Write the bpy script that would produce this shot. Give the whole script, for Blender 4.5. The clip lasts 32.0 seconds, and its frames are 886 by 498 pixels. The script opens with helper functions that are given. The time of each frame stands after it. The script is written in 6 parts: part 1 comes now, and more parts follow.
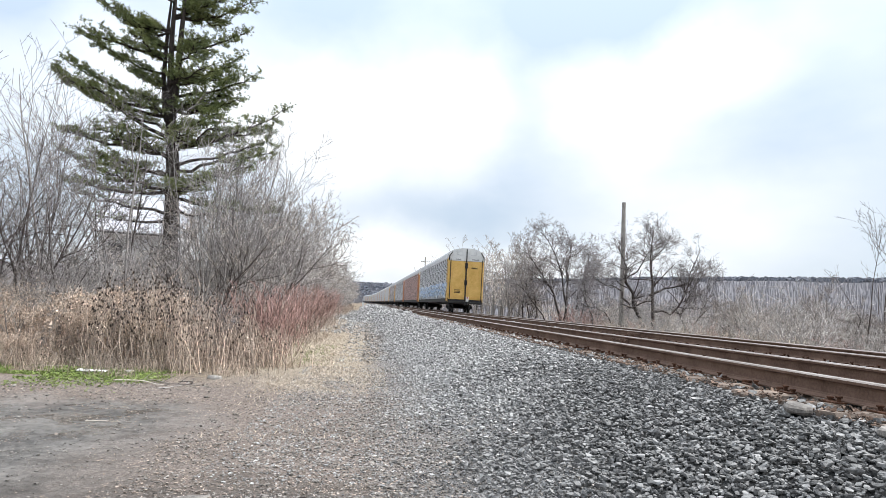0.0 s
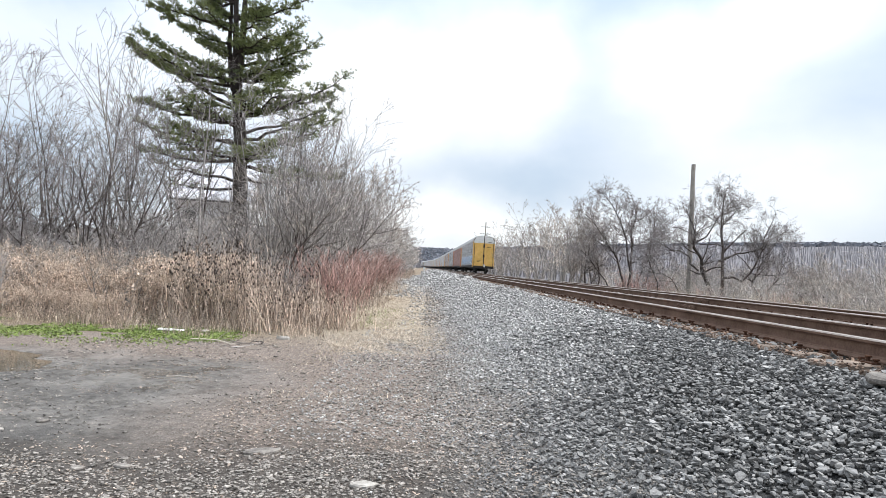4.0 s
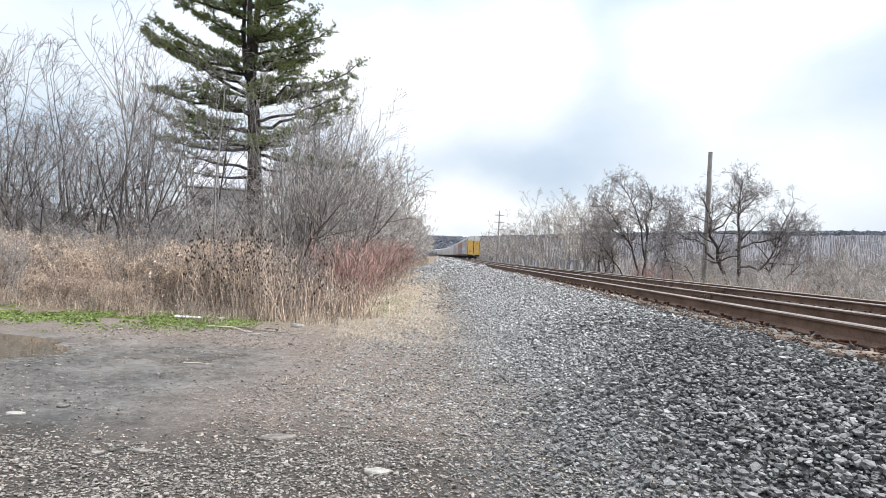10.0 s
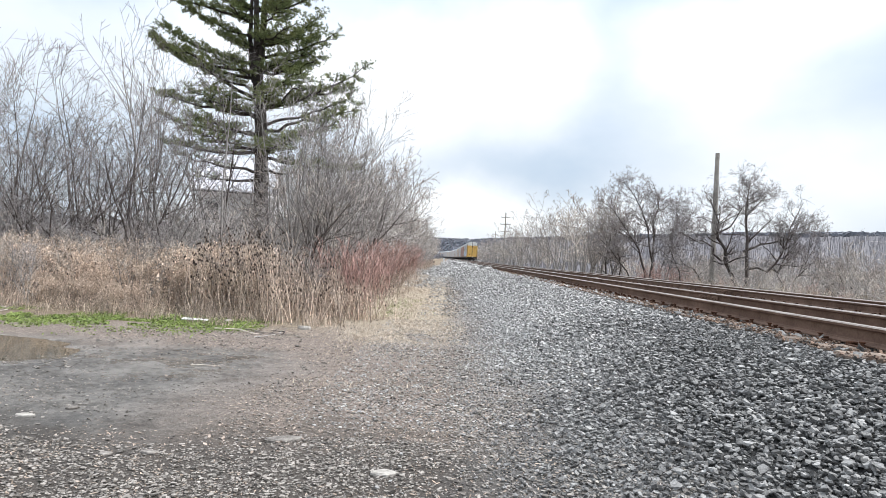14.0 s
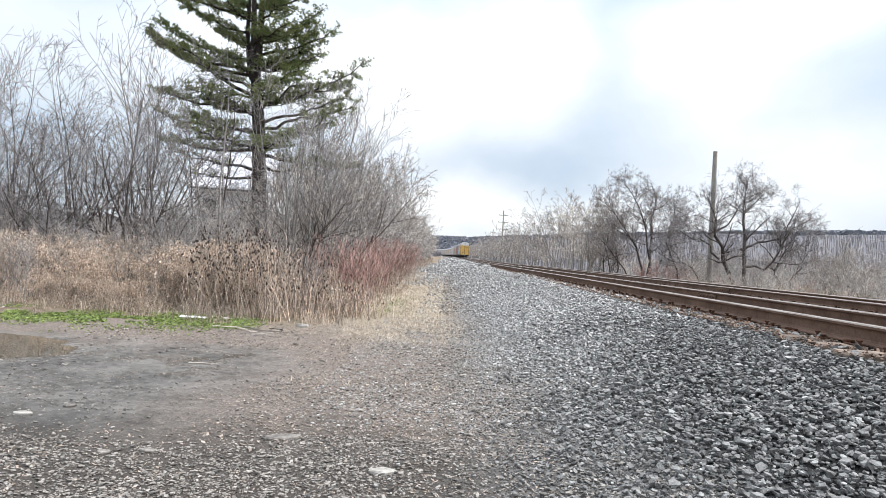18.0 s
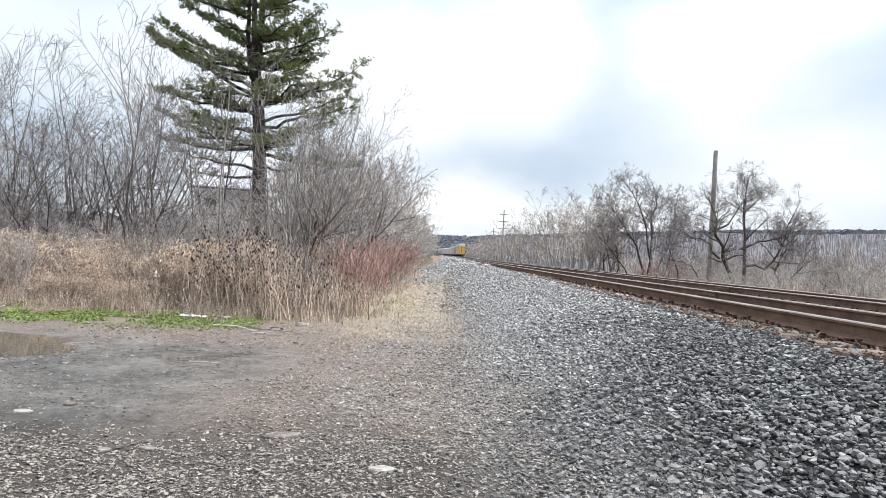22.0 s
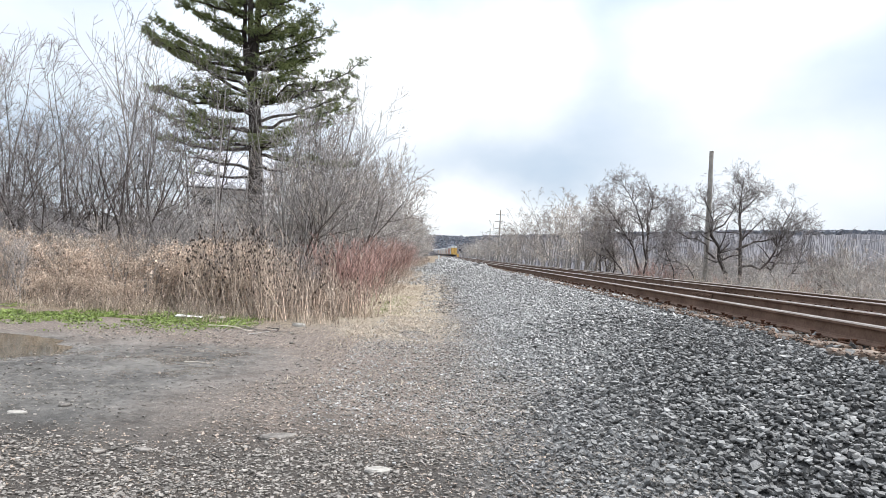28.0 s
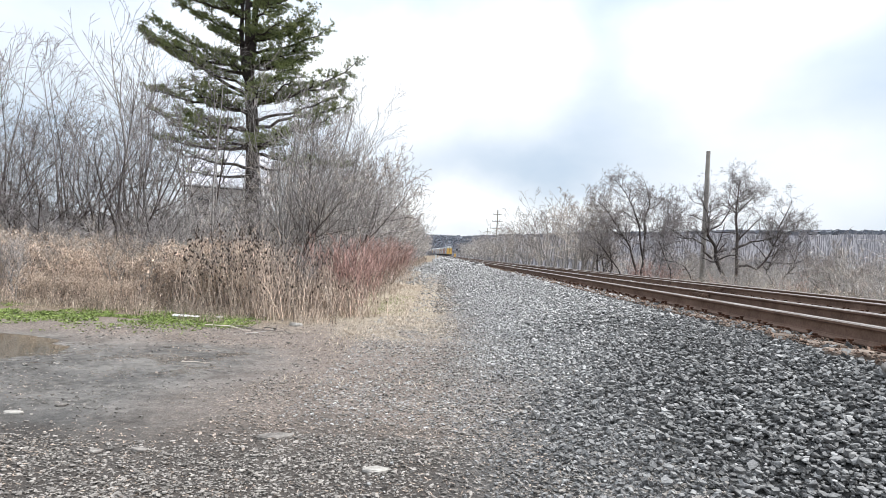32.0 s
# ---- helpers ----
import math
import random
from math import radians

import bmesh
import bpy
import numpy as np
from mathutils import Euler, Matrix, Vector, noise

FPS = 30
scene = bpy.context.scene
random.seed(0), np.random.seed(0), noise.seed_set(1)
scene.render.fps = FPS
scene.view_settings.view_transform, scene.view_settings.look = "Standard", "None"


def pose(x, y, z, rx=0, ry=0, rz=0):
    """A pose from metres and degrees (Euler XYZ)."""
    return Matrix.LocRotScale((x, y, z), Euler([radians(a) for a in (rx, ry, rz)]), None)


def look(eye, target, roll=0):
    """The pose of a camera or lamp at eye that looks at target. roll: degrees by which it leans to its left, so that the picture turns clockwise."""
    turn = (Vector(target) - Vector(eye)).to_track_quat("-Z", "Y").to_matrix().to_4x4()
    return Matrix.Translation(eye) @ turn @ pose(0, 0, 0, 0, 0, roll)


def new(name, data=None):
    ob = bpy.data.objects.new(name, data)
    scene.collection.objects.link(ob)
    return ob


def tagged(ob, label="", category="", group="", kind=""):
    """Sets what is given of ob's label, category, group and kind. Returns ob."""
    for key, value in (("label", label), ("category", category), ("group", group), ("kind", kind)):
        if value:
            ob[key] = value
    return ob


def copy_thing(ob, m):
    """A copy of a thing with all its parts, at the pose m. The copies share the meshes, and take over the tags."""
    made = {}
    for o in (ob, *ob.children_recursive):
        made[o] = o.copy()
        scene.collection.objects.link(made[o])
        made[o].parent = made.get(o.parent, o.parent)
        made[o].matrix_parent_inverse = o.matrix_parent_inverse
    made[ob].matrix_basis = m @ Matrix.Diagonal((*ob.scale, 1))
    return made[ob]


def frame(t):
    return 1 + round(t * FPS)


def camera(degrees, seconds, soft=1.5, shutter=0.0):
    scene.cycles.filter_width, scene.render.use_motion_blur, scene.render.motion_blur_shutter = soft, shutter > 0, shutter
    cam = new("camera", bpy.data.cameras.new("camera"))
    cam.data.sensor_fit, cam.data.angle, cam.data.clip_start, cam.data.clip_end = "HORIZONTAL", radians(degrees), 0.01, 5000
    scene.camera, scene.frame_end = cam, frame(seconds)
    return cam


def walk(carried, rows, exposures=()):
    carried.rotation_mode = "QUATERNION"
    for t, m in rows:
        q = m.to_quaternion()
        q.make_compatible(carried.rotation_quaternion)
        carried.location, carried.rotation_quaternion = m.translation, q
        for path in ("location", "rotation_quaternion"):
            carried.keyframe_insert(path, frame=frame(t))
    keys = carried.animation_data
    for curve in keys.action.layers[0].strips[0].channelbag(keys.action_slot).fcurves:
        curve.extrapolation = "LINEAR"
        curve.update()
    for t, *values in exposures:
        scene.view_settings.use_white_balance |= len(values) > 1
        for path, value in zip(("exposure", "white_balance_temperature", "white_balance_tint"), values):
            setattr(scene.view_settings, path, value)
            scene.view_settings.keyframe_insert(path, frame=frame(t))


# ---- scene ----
# The camera stands beside a double-track railway; X runs across the track, Y along it, the ground by the camera is z = 0.
cam = camera(72.97, 32.0, soft=0.6)
EYE = 1.35
VIEW = [
    (0, -6.58, 5.54, 2.99, -0.002, -0.024, 0.011), (0.5, -5.91, 5.12, 2.93, -0.002, -0.018, 0.008), (1, -4.93, 4.46, 2.90, -0.000, -0.012, 0.003), (1.5, -3.96, 4.29, 2.92, -0.001, -0.011, 0.003),
    (2, -2.84, 2.41, 3.05, 0.002, -0.001, 0.004), (2.5, -1.66, 2.11, 3.12, 0.004, -0.001, 0.002), (3, -1.43, 2.20, 3.15, 0.001, 0.001, -0.000), (3.5, -1.24, 2.15, 3.20, 0.001, -0.001, -0.001),
    (5.5, -0.39, 0.86, 3.29, -0.001, 0.002, 0.001), (6, -0.36, 0.69, 3.31, -0.002, 0.003, 0.001), (6.5, -0.38, 0.65, 3.30, -0.003, 0.002, 0.004), (7, -0.46, 0.69, 3.32, 0.001, 0.003, 0.002),
    (7.5, -0.43, 0.69, 3.30, -0.001, 0.002, 0.002), (8, -0.30, 0.69, 3.32, -0.003, 0.001, 0.003), (8.5, -0.05, 0.67, 3.34, -0.003, 0.003, 0.003), (9, 0.10, 0.66, 3.35, -0.001, 0.003, 0.005),
    (9.5, 0.21, 0.71, 3.36, -0.002, 0.003, 0.002), (10, 0.24, 0.73, 3.36, -0.001, 0.004, 0.003), (10.5, 0.35, 0.69, 3.34, -0.002, 0.000, 0.003), (11, 0.39, 0.67, 3.35, 0.000, 0.004, 0.002),
    (11.5, 0.43, 0.76, 3.34, -0.001, 0.001, 0.002), (12, 0.75, 1.02, 3.24, -0.001, 0.001, -0.000), (12.5, 0.87, 1.00, 3.21, -0.000, -0.003, 0.002), (13, 0.84, 0.97, 3.23, 0.001, 0.002, 0.001),
    (13.5, 0.84, 0.96, 3.21, 0.002, -0.001, -0.001), (14, 0.86, 0.91, 3.23, 0.004, -0.003, 0.001), (14.5, 0.84, 0.85, 3.27, 0.001, -0.004, 0.000), (16.5, 0.74, 0.71, 3.26, 0.000, 0.002, 0.004),
    (17, 0.77, 0.75, 3.27, 0.000, 0.001, -0.000), (17.5, 0.68, 0.75, 3.28, -0.001, -0.001, 0.002), (18, 0.63, 0.71, 3.30, -0.003, -0.000, 0.003), (18.5, 0.69, 0.72, 3.31, 0.001, -0.001, -0.002),
    (19, 0.69, 0.70, 3.28, -0.002, -0.002, 0.001), (19.5, 0.67, 0.63, 3.28, -0.000, 0.003, 0.005), (20, 0.72, 0.66, 3.29, 0.002, 0.002, 0.003), (20.5, 0.76, 0.68, 3.30, 0.002, 0.002, 0.001),
    (21, 0.75, 0.68, 3.28, 0.001, 0.002, 0.000), (21.5, 0.71, 0.60, 3.29, -0.000, -0.001, 0.002), (22, 0.67, 0.64, 3.31, 0.003, -0.005, -0.002), (22.5, 0.62, 0.64, 3.30, 0.002, 0.001, 0.000),
    (23, 0.56, 0.59, 3.32, -0.002, 0.000, 0.004), (23.5, 0.52, 0.59, 3.32, -0.000, 0.001, 0.002), (24, 0.54, 0.61, 3.29, 0.003, 0.003, 0.001), (24.5, 0.47, 0.62, 3.35, 0.000, 0.006, -0.002),
    (25, 0.38, 0.61, 3.35, -0.000, 0.001, 0.002), (25.5, 0.38, 0.60, 3.35, -0.002, -0.003, 0.004), (27.5, 0.40, 0.61, 3.36, 0.001, 0.002, 0.003), (28, 0.34, 0.68, 3.32, 0.004, 0.001, -0.001),
    (28.5, 0.24, 0.65, 3.36, 0.001, 0.002, -0.001), (29, 0.20, 0.68, 3.34, 0.000, -0.001, 0.003), (29.5, 0.22, 0.68, 3.30, 0.003, 0.002, -0.000), (30, 0.20, 0.61, 3.34, 0.001, 0.001, 0.001),
    (30.5, 0.22, 0.57, 3.36, 0.002, 0.003, 0.001), (31, 0.20, 0.61, 3.36, 0.001, 0.000, 0.002), (31.5, 0.13, 0.65, 3.35, 0.001, -0.000, 0.001), (32, 0.07, 0.66, 3.36, -0.000, -0.000, -0.000),
]


def view_row(t, yaw, pitch, roll, dx, dy, dz):
    a, b = radians(yaw), radians(pitch)
    eye = Vector((dx, dy, EYE + dz))
    ahead = Vector((-math.sin(a) * math.cos(b), math.cos(a) * math.cos(b), math.sin(b)))
    return t, look(eye, eye + ahead, roll)


walk(cam, [view_row(*row) for row in VIEW], exposures=[(0, 0.0, 6500, 10), (32, 0.0, 6500, 10)])

# ---- sky and sun: bright overcast ----
SUN_UP, SUN_ROUND = 56.0, 89.0
world = bpy.data.worlds.new("sky")
scene.world = world
world.use_nodes = True
wn, wl = world.node_tree.nodes, world.node_tree.links
wn.clear()
w_out = wn.new("ShaderNodeOutputWorld")
w_bg = wn.new("ShaderNodeBackground")
w_sky = wn.new("ShaderNodeTexSky")
w_sky.sky_type, w_sky.sun_disc = "NISHITA", False
w_sky.sun_elevation, w_sky.sun_rotation = radians(SUN_UP), radians(SUN_ROUND)
w_co = wn.new("ShaderNodeTexCoord")


def w_math(op, a, b=0.0, clamp=False):
    n = wn.new("ShaderNodeMath")
    n.operation, n.use_clamp = op, clamp
    for k, v in enumerate((a, b)):
        if isinstance(v, (int, float)):
            n.inputs[k].default_value = v
        else:
            wl.new(v, n.inputs[k])
    return n.outputs[0]


def w_noise(scale, detail, offset, stretch):
    m = wn.new("ShaderNodeMapping")
    m.inputs["Location"].default_value, m.inputs["Scale"].default_value = offset, stretch
    n = wn.new("ShaderNodeTexNoise")
    n.inputs["Scale"].default_value, n.inputs["Detail"].default_value, n.inputs["Roughness"].default_value = scale, detail, 0.5
    wl.new(w_co.outputs["Generated"], m.inputs[0])
    wl.new(m.outputs[0], n.inputs["Vector"])
    return n.outputs["Fac"]


def w_patch(az, up, wide, high, tilt=0.0):
    """A soft-edged cloud form round one direction of the sky: 1 in its middle, 0 outside."""
    a, e = radians(az), radians(up)
    mid = Vector((math.sin(a) * math.cos(e), math.cos(a) * math.cos(e), math.sin(e)))
    side = mid.cross(Vector((0, 0, 1))).normalized()
    top = side.cross(mid)
    side, top = side * math.cos(tilt) + top * math.sin(tilt), top * math.cos(tilt) - side * math.sin(tilt)
    total = None
    for axis, size in ((side, wide), (top, high)):
        d = wn.new("ShaderNodeVectorMath")
        d.operation = "DOT_PRODUCT"
        wl.new(w_warp, d.inputs[0])
        d.inputs[1].default_value = axis
        q = w_math("POWER", w_math("DIVIDE", w_math("ABSOLUTE", d.outputs["Value"]), math.sin(radians(size))), 2.0)
        total = q if total is None else w_math("ADD", total, q)
    f = wn.new("ShaderNodeVectorMath")
    f.operation = "DOT_PRODUCT"
    wl.new(w_warp, f.inputs[0])
    f.inputs[1].default_value = mid
    front = w_math("GREATER_THAN", f.outputs["Value"], 0.0)
    return w_math("MULTIPLY", w_math("POWER", 2.718, w_math("MULTIPLY", total, -1.0)), front)


# the directions are stirred a little, so that the cloud edges are ragged
w_n3 = wn.new("ShaderNodeTexNoise")
w_n3.inputs["Scale"].default_value, w_n3.inputs["Detail"].default_value = 5.0, 5.0
wl.new(w_co.outputs["Generated"], w_n3.inputs["Vector"])
w_sub = wn.new("ShaderNodeVectorMath")
w_sub.operation = "SUBTRACT"
w_sub.inputs[1].default_value = (0.5, 0.5, 0.5)
wl.new(w_n3.outputs["Color"], w_sub.inputs[0])
w_mad = wn.new("ShaderNodeVectorMath")
w_mad.operation = "MULTIPLY_ADD"
w_mad.inputs[1].default_value = (0.16, 0.16, 0.16)
wl.new(w_sub.outputs[0], w_mad.inputs[0])
wl.new(w_co.outputs["Generated"], w_mad.inputs[2])
w_warp = w_mad.outputs[0]

w_grey = w_math("MULTIPLY_ADD", w_noise(2.2, 5.0, (3.1, 0.4, 1.7), (1.0, 1.0, 1.9)), 1.6)
w_grey.node.inputs[2].default_value = -0.26
for az, up, wide, high, tilt, amount in (
        (1.5, 8.8, 14, 3.0, 0.0, 0.22), (-5, 25.5, 10, 5, 0.2, 0.55), (14, 16.5, 2.6, 7, -0.35, 0.15), (38, 20, 9, 6, 0.3, 0.28), (-35, 23, 8, 3.5, -0.35, 1.0), (24, 27, 9, 4, 0.1, 0.6), (15, 22, 2.6, 8, -0.2, 0.22),
        (-7, 16.5, 8, 6, 0.0, -0.9), (8.5, 19, 4.5, 5, 0.0, -0.5), (21, 17, 6.5, 4, 0.0, -0.6), (31, 22, 5, 3, 0.0, -0.5), (5, 4.8, 25, 2.2, 0.0, -0.6), (32, 9, 10, 4, 0.0, -0.4), (-24, 19, 8, 4, -0.3, -0.5), (-29, 26, 7, 4, -0.3, 0.7), (7.5, 12.5, 5, 2.6, 0.0, -0.22)):
    w_grey = w_math("ADD", w_grey, w_math("MULTIPLY", w_patch(az, up, wide, high, tilt), amount))
w_grey = w_math("ADD", w_grey, 0.0, clamp=True)
w_cloud = wn.new("ShaderNodeMix")
w_cloud.data_type = "RGBA"
w_cloud.inputs["A"].default_value = (1.12, 1.15, 1.18, 1)
w_cloud.inputs["B"].default_value = (0.59, 0.715, 0.865, 1)
wl.new(w_grey, w_cloud.inputs["Factor"])
# a little of the clear sky shows between the clouds
w_sky_scale = wn.new("ShaderNodeVectorMath")
w_sky_scale.operation = "SCALE"
w_sky_scale.inputs["Scale"].default_value = 0.10
wl.new(w_sky.outputs[0], w_sky_scale.inputs[0])
w_mix = wn.new("ShaderNodeMix")
w_mix.data_type = "RGBA"
w_mix.inputs["Factor"].default_value = 0.88
wl.new(w_sky_scale.outputs[0], w_mix.inputs["A"])
wl.new(w_cloud.outputs["Result"], w_mix.inputs["B"])
wl.new(w_mix.outputs["Result"], w_bg.inputs["Color"])
# an overcast sky is brighter overhead than near the horizon
w_sep = wn.new("ShaderNodeSeparateXYZ")
wl.new(w_co.outputs["Generated"], w_sep.inputs[0])
w_up = w_math("POWER", w_math("MAXIMUM", w_sep.outputs["Z"], 0.0), 1.6)
w_gain = w_math("MULTIPLY_ADD", w_up, 1.25)
w_gain.node.inputs[2].default_value = 1.0
wl.new(w_gain, w_bg.inputs["Strength"])
wl.new(w_bg.outputs[0], w_out.inputs["Surface"])

sun = new("sun", bpy.data.lights.new("sun", "SUN"))
sun.data.energy, sun.data.angle, sun.data.color = 3.9, radians(9), (1.0, 0.98, 0.95)
_e, _a = radians(SUN_UP), radians(SUN_ROUND)
_way = Vector((math.sin(_a) * math.cos(_e), math.cos(_a) * math.cos(_e), math.sin(_e)))
sun.matrix_world = look(_way * 50, (0, 0, 0))


# ---- materials ----
def material(name, dark, light, scale=8.0, rough=0.85, bump=0.3, metal=0.0, fine=60.0, vary=0.0, island=0.0, spec=0.3, bump_size=0.01):
    """A surface of two colours mixed by noise at two scales, with fine relief; vary: brightness from object to object, island: from piece to piece."""
    m = bpy.data.materials.new(name)
    m.use_nodes = True
    ns, ls = m.node_tree.nodes, m.node_tree.links
    bsdf = ns["Principled BSDF"]
    co = ns.new("ShaderNodeTexCoord")
    big, small = ns.new("ShaderNodeTexNoise"), ns.new("ShaderNodeTexNoise")
    for n, s, d in ((big, scale, 4.0), (small, fine, 3.0)):
        n.inputs["Scale"].default_value, n.inputs["Detail"].default_value, n.inputs["Roughness"].default_value = s, d, 0.65
        ls.new(co.outputs["Object"], n.inputs["Vector"])
    add = ns.new("ShaderNodeMath")
    add.operation = "MULTIPLY_ADD"
    ls.new(small.outputs["Fac"], add.inputs[0])
    add.inputs[1].default_value = 0.6
    ls.new(big.outputs["Fac"], add.inputs[2])
    fac = add.outputs[0]
    ramp = ns.new("ShaderNodeMapRange")
    ramp.inputs["From Min"].default_value, ramp.inputs["From Max"].default_value = 0.55, 1.05
    ls.new(fac, ramp.inputs["Value"])
    mix = ns.new("ShaderNodeMix")
    mix.data_type = "RGBA"
    mix.inputs["A"].default_value, mix.inputs["B"].default_value = (*dark, 1), (*light, 1)
    ls.new(ramp.outputs[0], mix.inputs["Factor"])
    colour = mix.outputs["Result"]
    for amount, kind, socket in ((vary, "ShaderNodeObjectInfo", "Random"), (island, "ShaderNodeNewGeometry", "Random Per Island")):
        if amount:
            info = ns.new(kind)
            rng = ns.new("ShaderNodeMapRange")
            rng.inputs["To Min"].default_value, rng.inputs["To Max"].default_value = 1 - amount, 1 + amount
            ls.new(info.outputs[socket], rng.inputs["Value"])
            scl = ns.new("ShaderNodeVectorMath")
            scl.operation = "SCALE"
            ls.new(colour, scl.inputs[0])
            ls.new(rng.outputs[0], scl.inputs["Scale"])
            colour = scl.outputs[0]
    ls.new(colour, bsdf.inputs["Base Color"])
    bsdf.inputs["Roughness"].default_value, bsdf.inputs["Metallic"].default_value = rough, metal
    bsdf.inputs["Specular IOR Level"].default_value = spec
    if bump:
        b = ns.new("ShaderNodeBump")
        b.inputs["Strength"].default_value, b.inputs["Distance"].default_value = bump, bump_size
        ls.new(fac, b.inputs["Height"])
        ls.new(b.outputs[0], bsdf.inputs["Normal"])
    return m


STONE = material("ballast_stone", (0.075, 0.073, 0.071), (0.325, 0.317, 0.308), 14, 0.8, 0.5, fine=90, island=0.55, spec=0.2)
PALE_STONE = material("dusty_lit_pale_gravel", (0.21, 0.205, 0.198), (0.52, 0.508, 0.49), 14, 0.85, 0.5, fine=90, island=0.35)
CHIP = material("gravel_chip", (0.085, 0.076, 0.069), (0.305, 0.278, 0.25), 14, 0.8, 0.4, fine=90, vary=0.4, island=0.5)
CLOD = material("dry_soil_lump", (0.20, 0.158, 0.13), (0.48, 0.40, 0.34), 9, 0.95, 0.6, fine=60, island=0.5)
SLAB = material("pale_stone", (0.25, 0.23, 0.205), (0.48, 0.45, 0.41), 6, 0.8, 0.5, fine=50)
RUST = material("rusty_rail_side", (0.085, 0.050, 0.035), (0.215, 0.136, 0.10), 3, 0.75, 0.4, metal=0.2, fine=40)
HEAD = material("worn_rail_head", (0.36, 0.28, 0.235), (0.62, 0.54, 0.48), 2, 0.32, 0.15, metal=0.75, fine=30)
SPIKE = material("rusty_spike", (0.05, 0.025, 0.015), (0.13, 0.06, 0.035), 10, 0.85, 0.4, metal=0.2, fine=60, island=0.3)
DEBRIS = material("rusty_debris", (0.08, 0.052, 0.039), (0.26, 0.18, 0.135), 14, 0.9, 0.4, fine=90, island=0.6)
TIE = material("weathered_tie", (0.09, 0.068, 0.055), (0.29, 0.23, 0.188), 5, 0.9, 0.6, fine=35, vary=0.25)
BARK_GREY = material("grey_bark", (0.17, 0.158, 0.15), (0.42, 0.392, 0.37), 6, 0.9, 0.5, fine=30, vary=0.3)
BARK_DARK = material("dark_bark", (0.045, 0.036, 0.032), (0.13, 0.11, 0.10), 5, 0.9, 0.6, fine=24, vary=0.25)
TWIG_GREY = material("grey_twig", (0.25, 0.23, 0.218), (0.55, 0.515, 0.49), 3, 0.85, 0.0, fine=8, vary=0.25, island=0.65)
TWIG_BROWN = material("brown_twig", (0.22, 0.188, 0.168), (0.42, 0.368, 0.332), 3, 0.85, 0.0, fine=8, vary=0.3, island=0.62)
TWIG_DARK = material("dark_twig", (0.145, 0.13, 0.126), (0.325, 0.298, 0.29), 3, 0.85, 0.0, fine=8, vary=0.3, island=0.62)
TWIG_MID = material("grey_brown_twig", (0.155, 0.138, 0.136), (0.34, 0.313, 0.308), 3, 0.85, 0.0, fine=8, vary=0.2, island=0.6)
TWIG_TAN = material("tan_twig", (0.36, 0.312, 0.268), (0.60, 0.53, 0.465), 3, 0.85, 0.0, fine=8, vary=0.3, island=0.62)
TWIG_RED = material("red_twig", (0.28, 0.168, 0.145), (0.50, 0.335, 0.29), 3, 0.7, 0.0, fine=8, vary=0.25, island=0.62)
BARK_PALE = material("pale_bark", (0.30, 0.285, 0.265), (0.52, 0.50, 0.47), 3, 0.85, 0.2, fine=20, vary=0.15)
PINE_BARK = material("pine_bark", (0.02, 0.016, 0.014), (0.07, 0.057, 0.049), 5, 0.95, 0.8, fine=18)
NEEDLE = material("pine_needles", (0.085, 0.12, 0.05), (0.30, 0.335, 0.13), 0.8, 0.6, 0.0, fine=3, island=0.35)
WEED = material("dry_weed", (0.29, 0.222, 0.178), (0.66, 0.54, 0.445), 2, 0.9, 0.0, fine=9, vary=0.3, island=0.7)
PLUME = material("goldenrod_plume", (0.40, 0.30, 0.228), (0.71, 0.575, 0.46), 2, 0.95, 0.0, fine=12, vary=0.2, island=0.35)
SEED = material("dark_seed_head", (0.022, 0.016, 0.013), (0.075, 0.055, 0.045), 20, 0.9, 0.3, fine=80, island=0.3)
STRAW = material("dry_grass", (0.42, 0.345, 0.265), (0.68, 0.585, 0.475), 2, 0.85, 0.0, fine=9, island=0.3)
LITTER = material("leaf_litter", (0.14, 0.107, 0.083), (0.50, 0.405, 0.33), 3, 0.9, 0.0, fine=15, island=0.55)
LEAF = material("green_ground_leaf", (0.10, 0.14, 0.035), (0.28, 0.35, 0.10), 3, 0.6, 0.0, fine=12, island=0.4)
POLE = material("weathered_pole", (0.20, 0.185, 0.165), (0.40, 0.375, 0.34), 3, 0.9, 0.4, fine=30)
YELLOW = material("yellow_paint", (0.62, 0.36, 0.085), (0.83, 0.535, 0.18), 1.3, 0.55, 0.1, fine=14)
ORANGE = material("faded_orange_paint", (0.40, 0.16, 0.075), (0.58, 0.27, 0.14), 1.2, 0.6, 0.1, fine=14)
WHITE = material("white_paint", (0.60, 0.60, 0.58), (0.82, 0.82, 0.80), 1.5, 0.55, 0.1, fine=20)
ROOF_GREY = material("grey_roof_sheet", (0.46, 0.46, 0.47), (0.64, 0.64, 0.65), 0.9, 0.6, 0.1, metal=0.1, fine=14)
GALV = material("galvanized_panel", (0.43, 0.43, 0.442), (0.66, 0.66, 0.675), 1.2, 0.55, 0.1, metal=0.35, fine=18)
PANEL_WARM = material("warm_grey_panel", (0.42, 0.37, 0.36), (0.60, 0.54, 0.52), 1.2, 0.6, 0.1, fine=18)
PANEL_RED = material("faded_red_panel", (0.38, 0.225, 0.20), (0.55, 0.38, 0.34), 1.2, 0.6, 0.1, fine=18)
BLACK = material("black_steel", (0.012, 0.012, 0.013), (0.05, 0.045, 0.042), 3, 0.7, 0.2, fine=25)
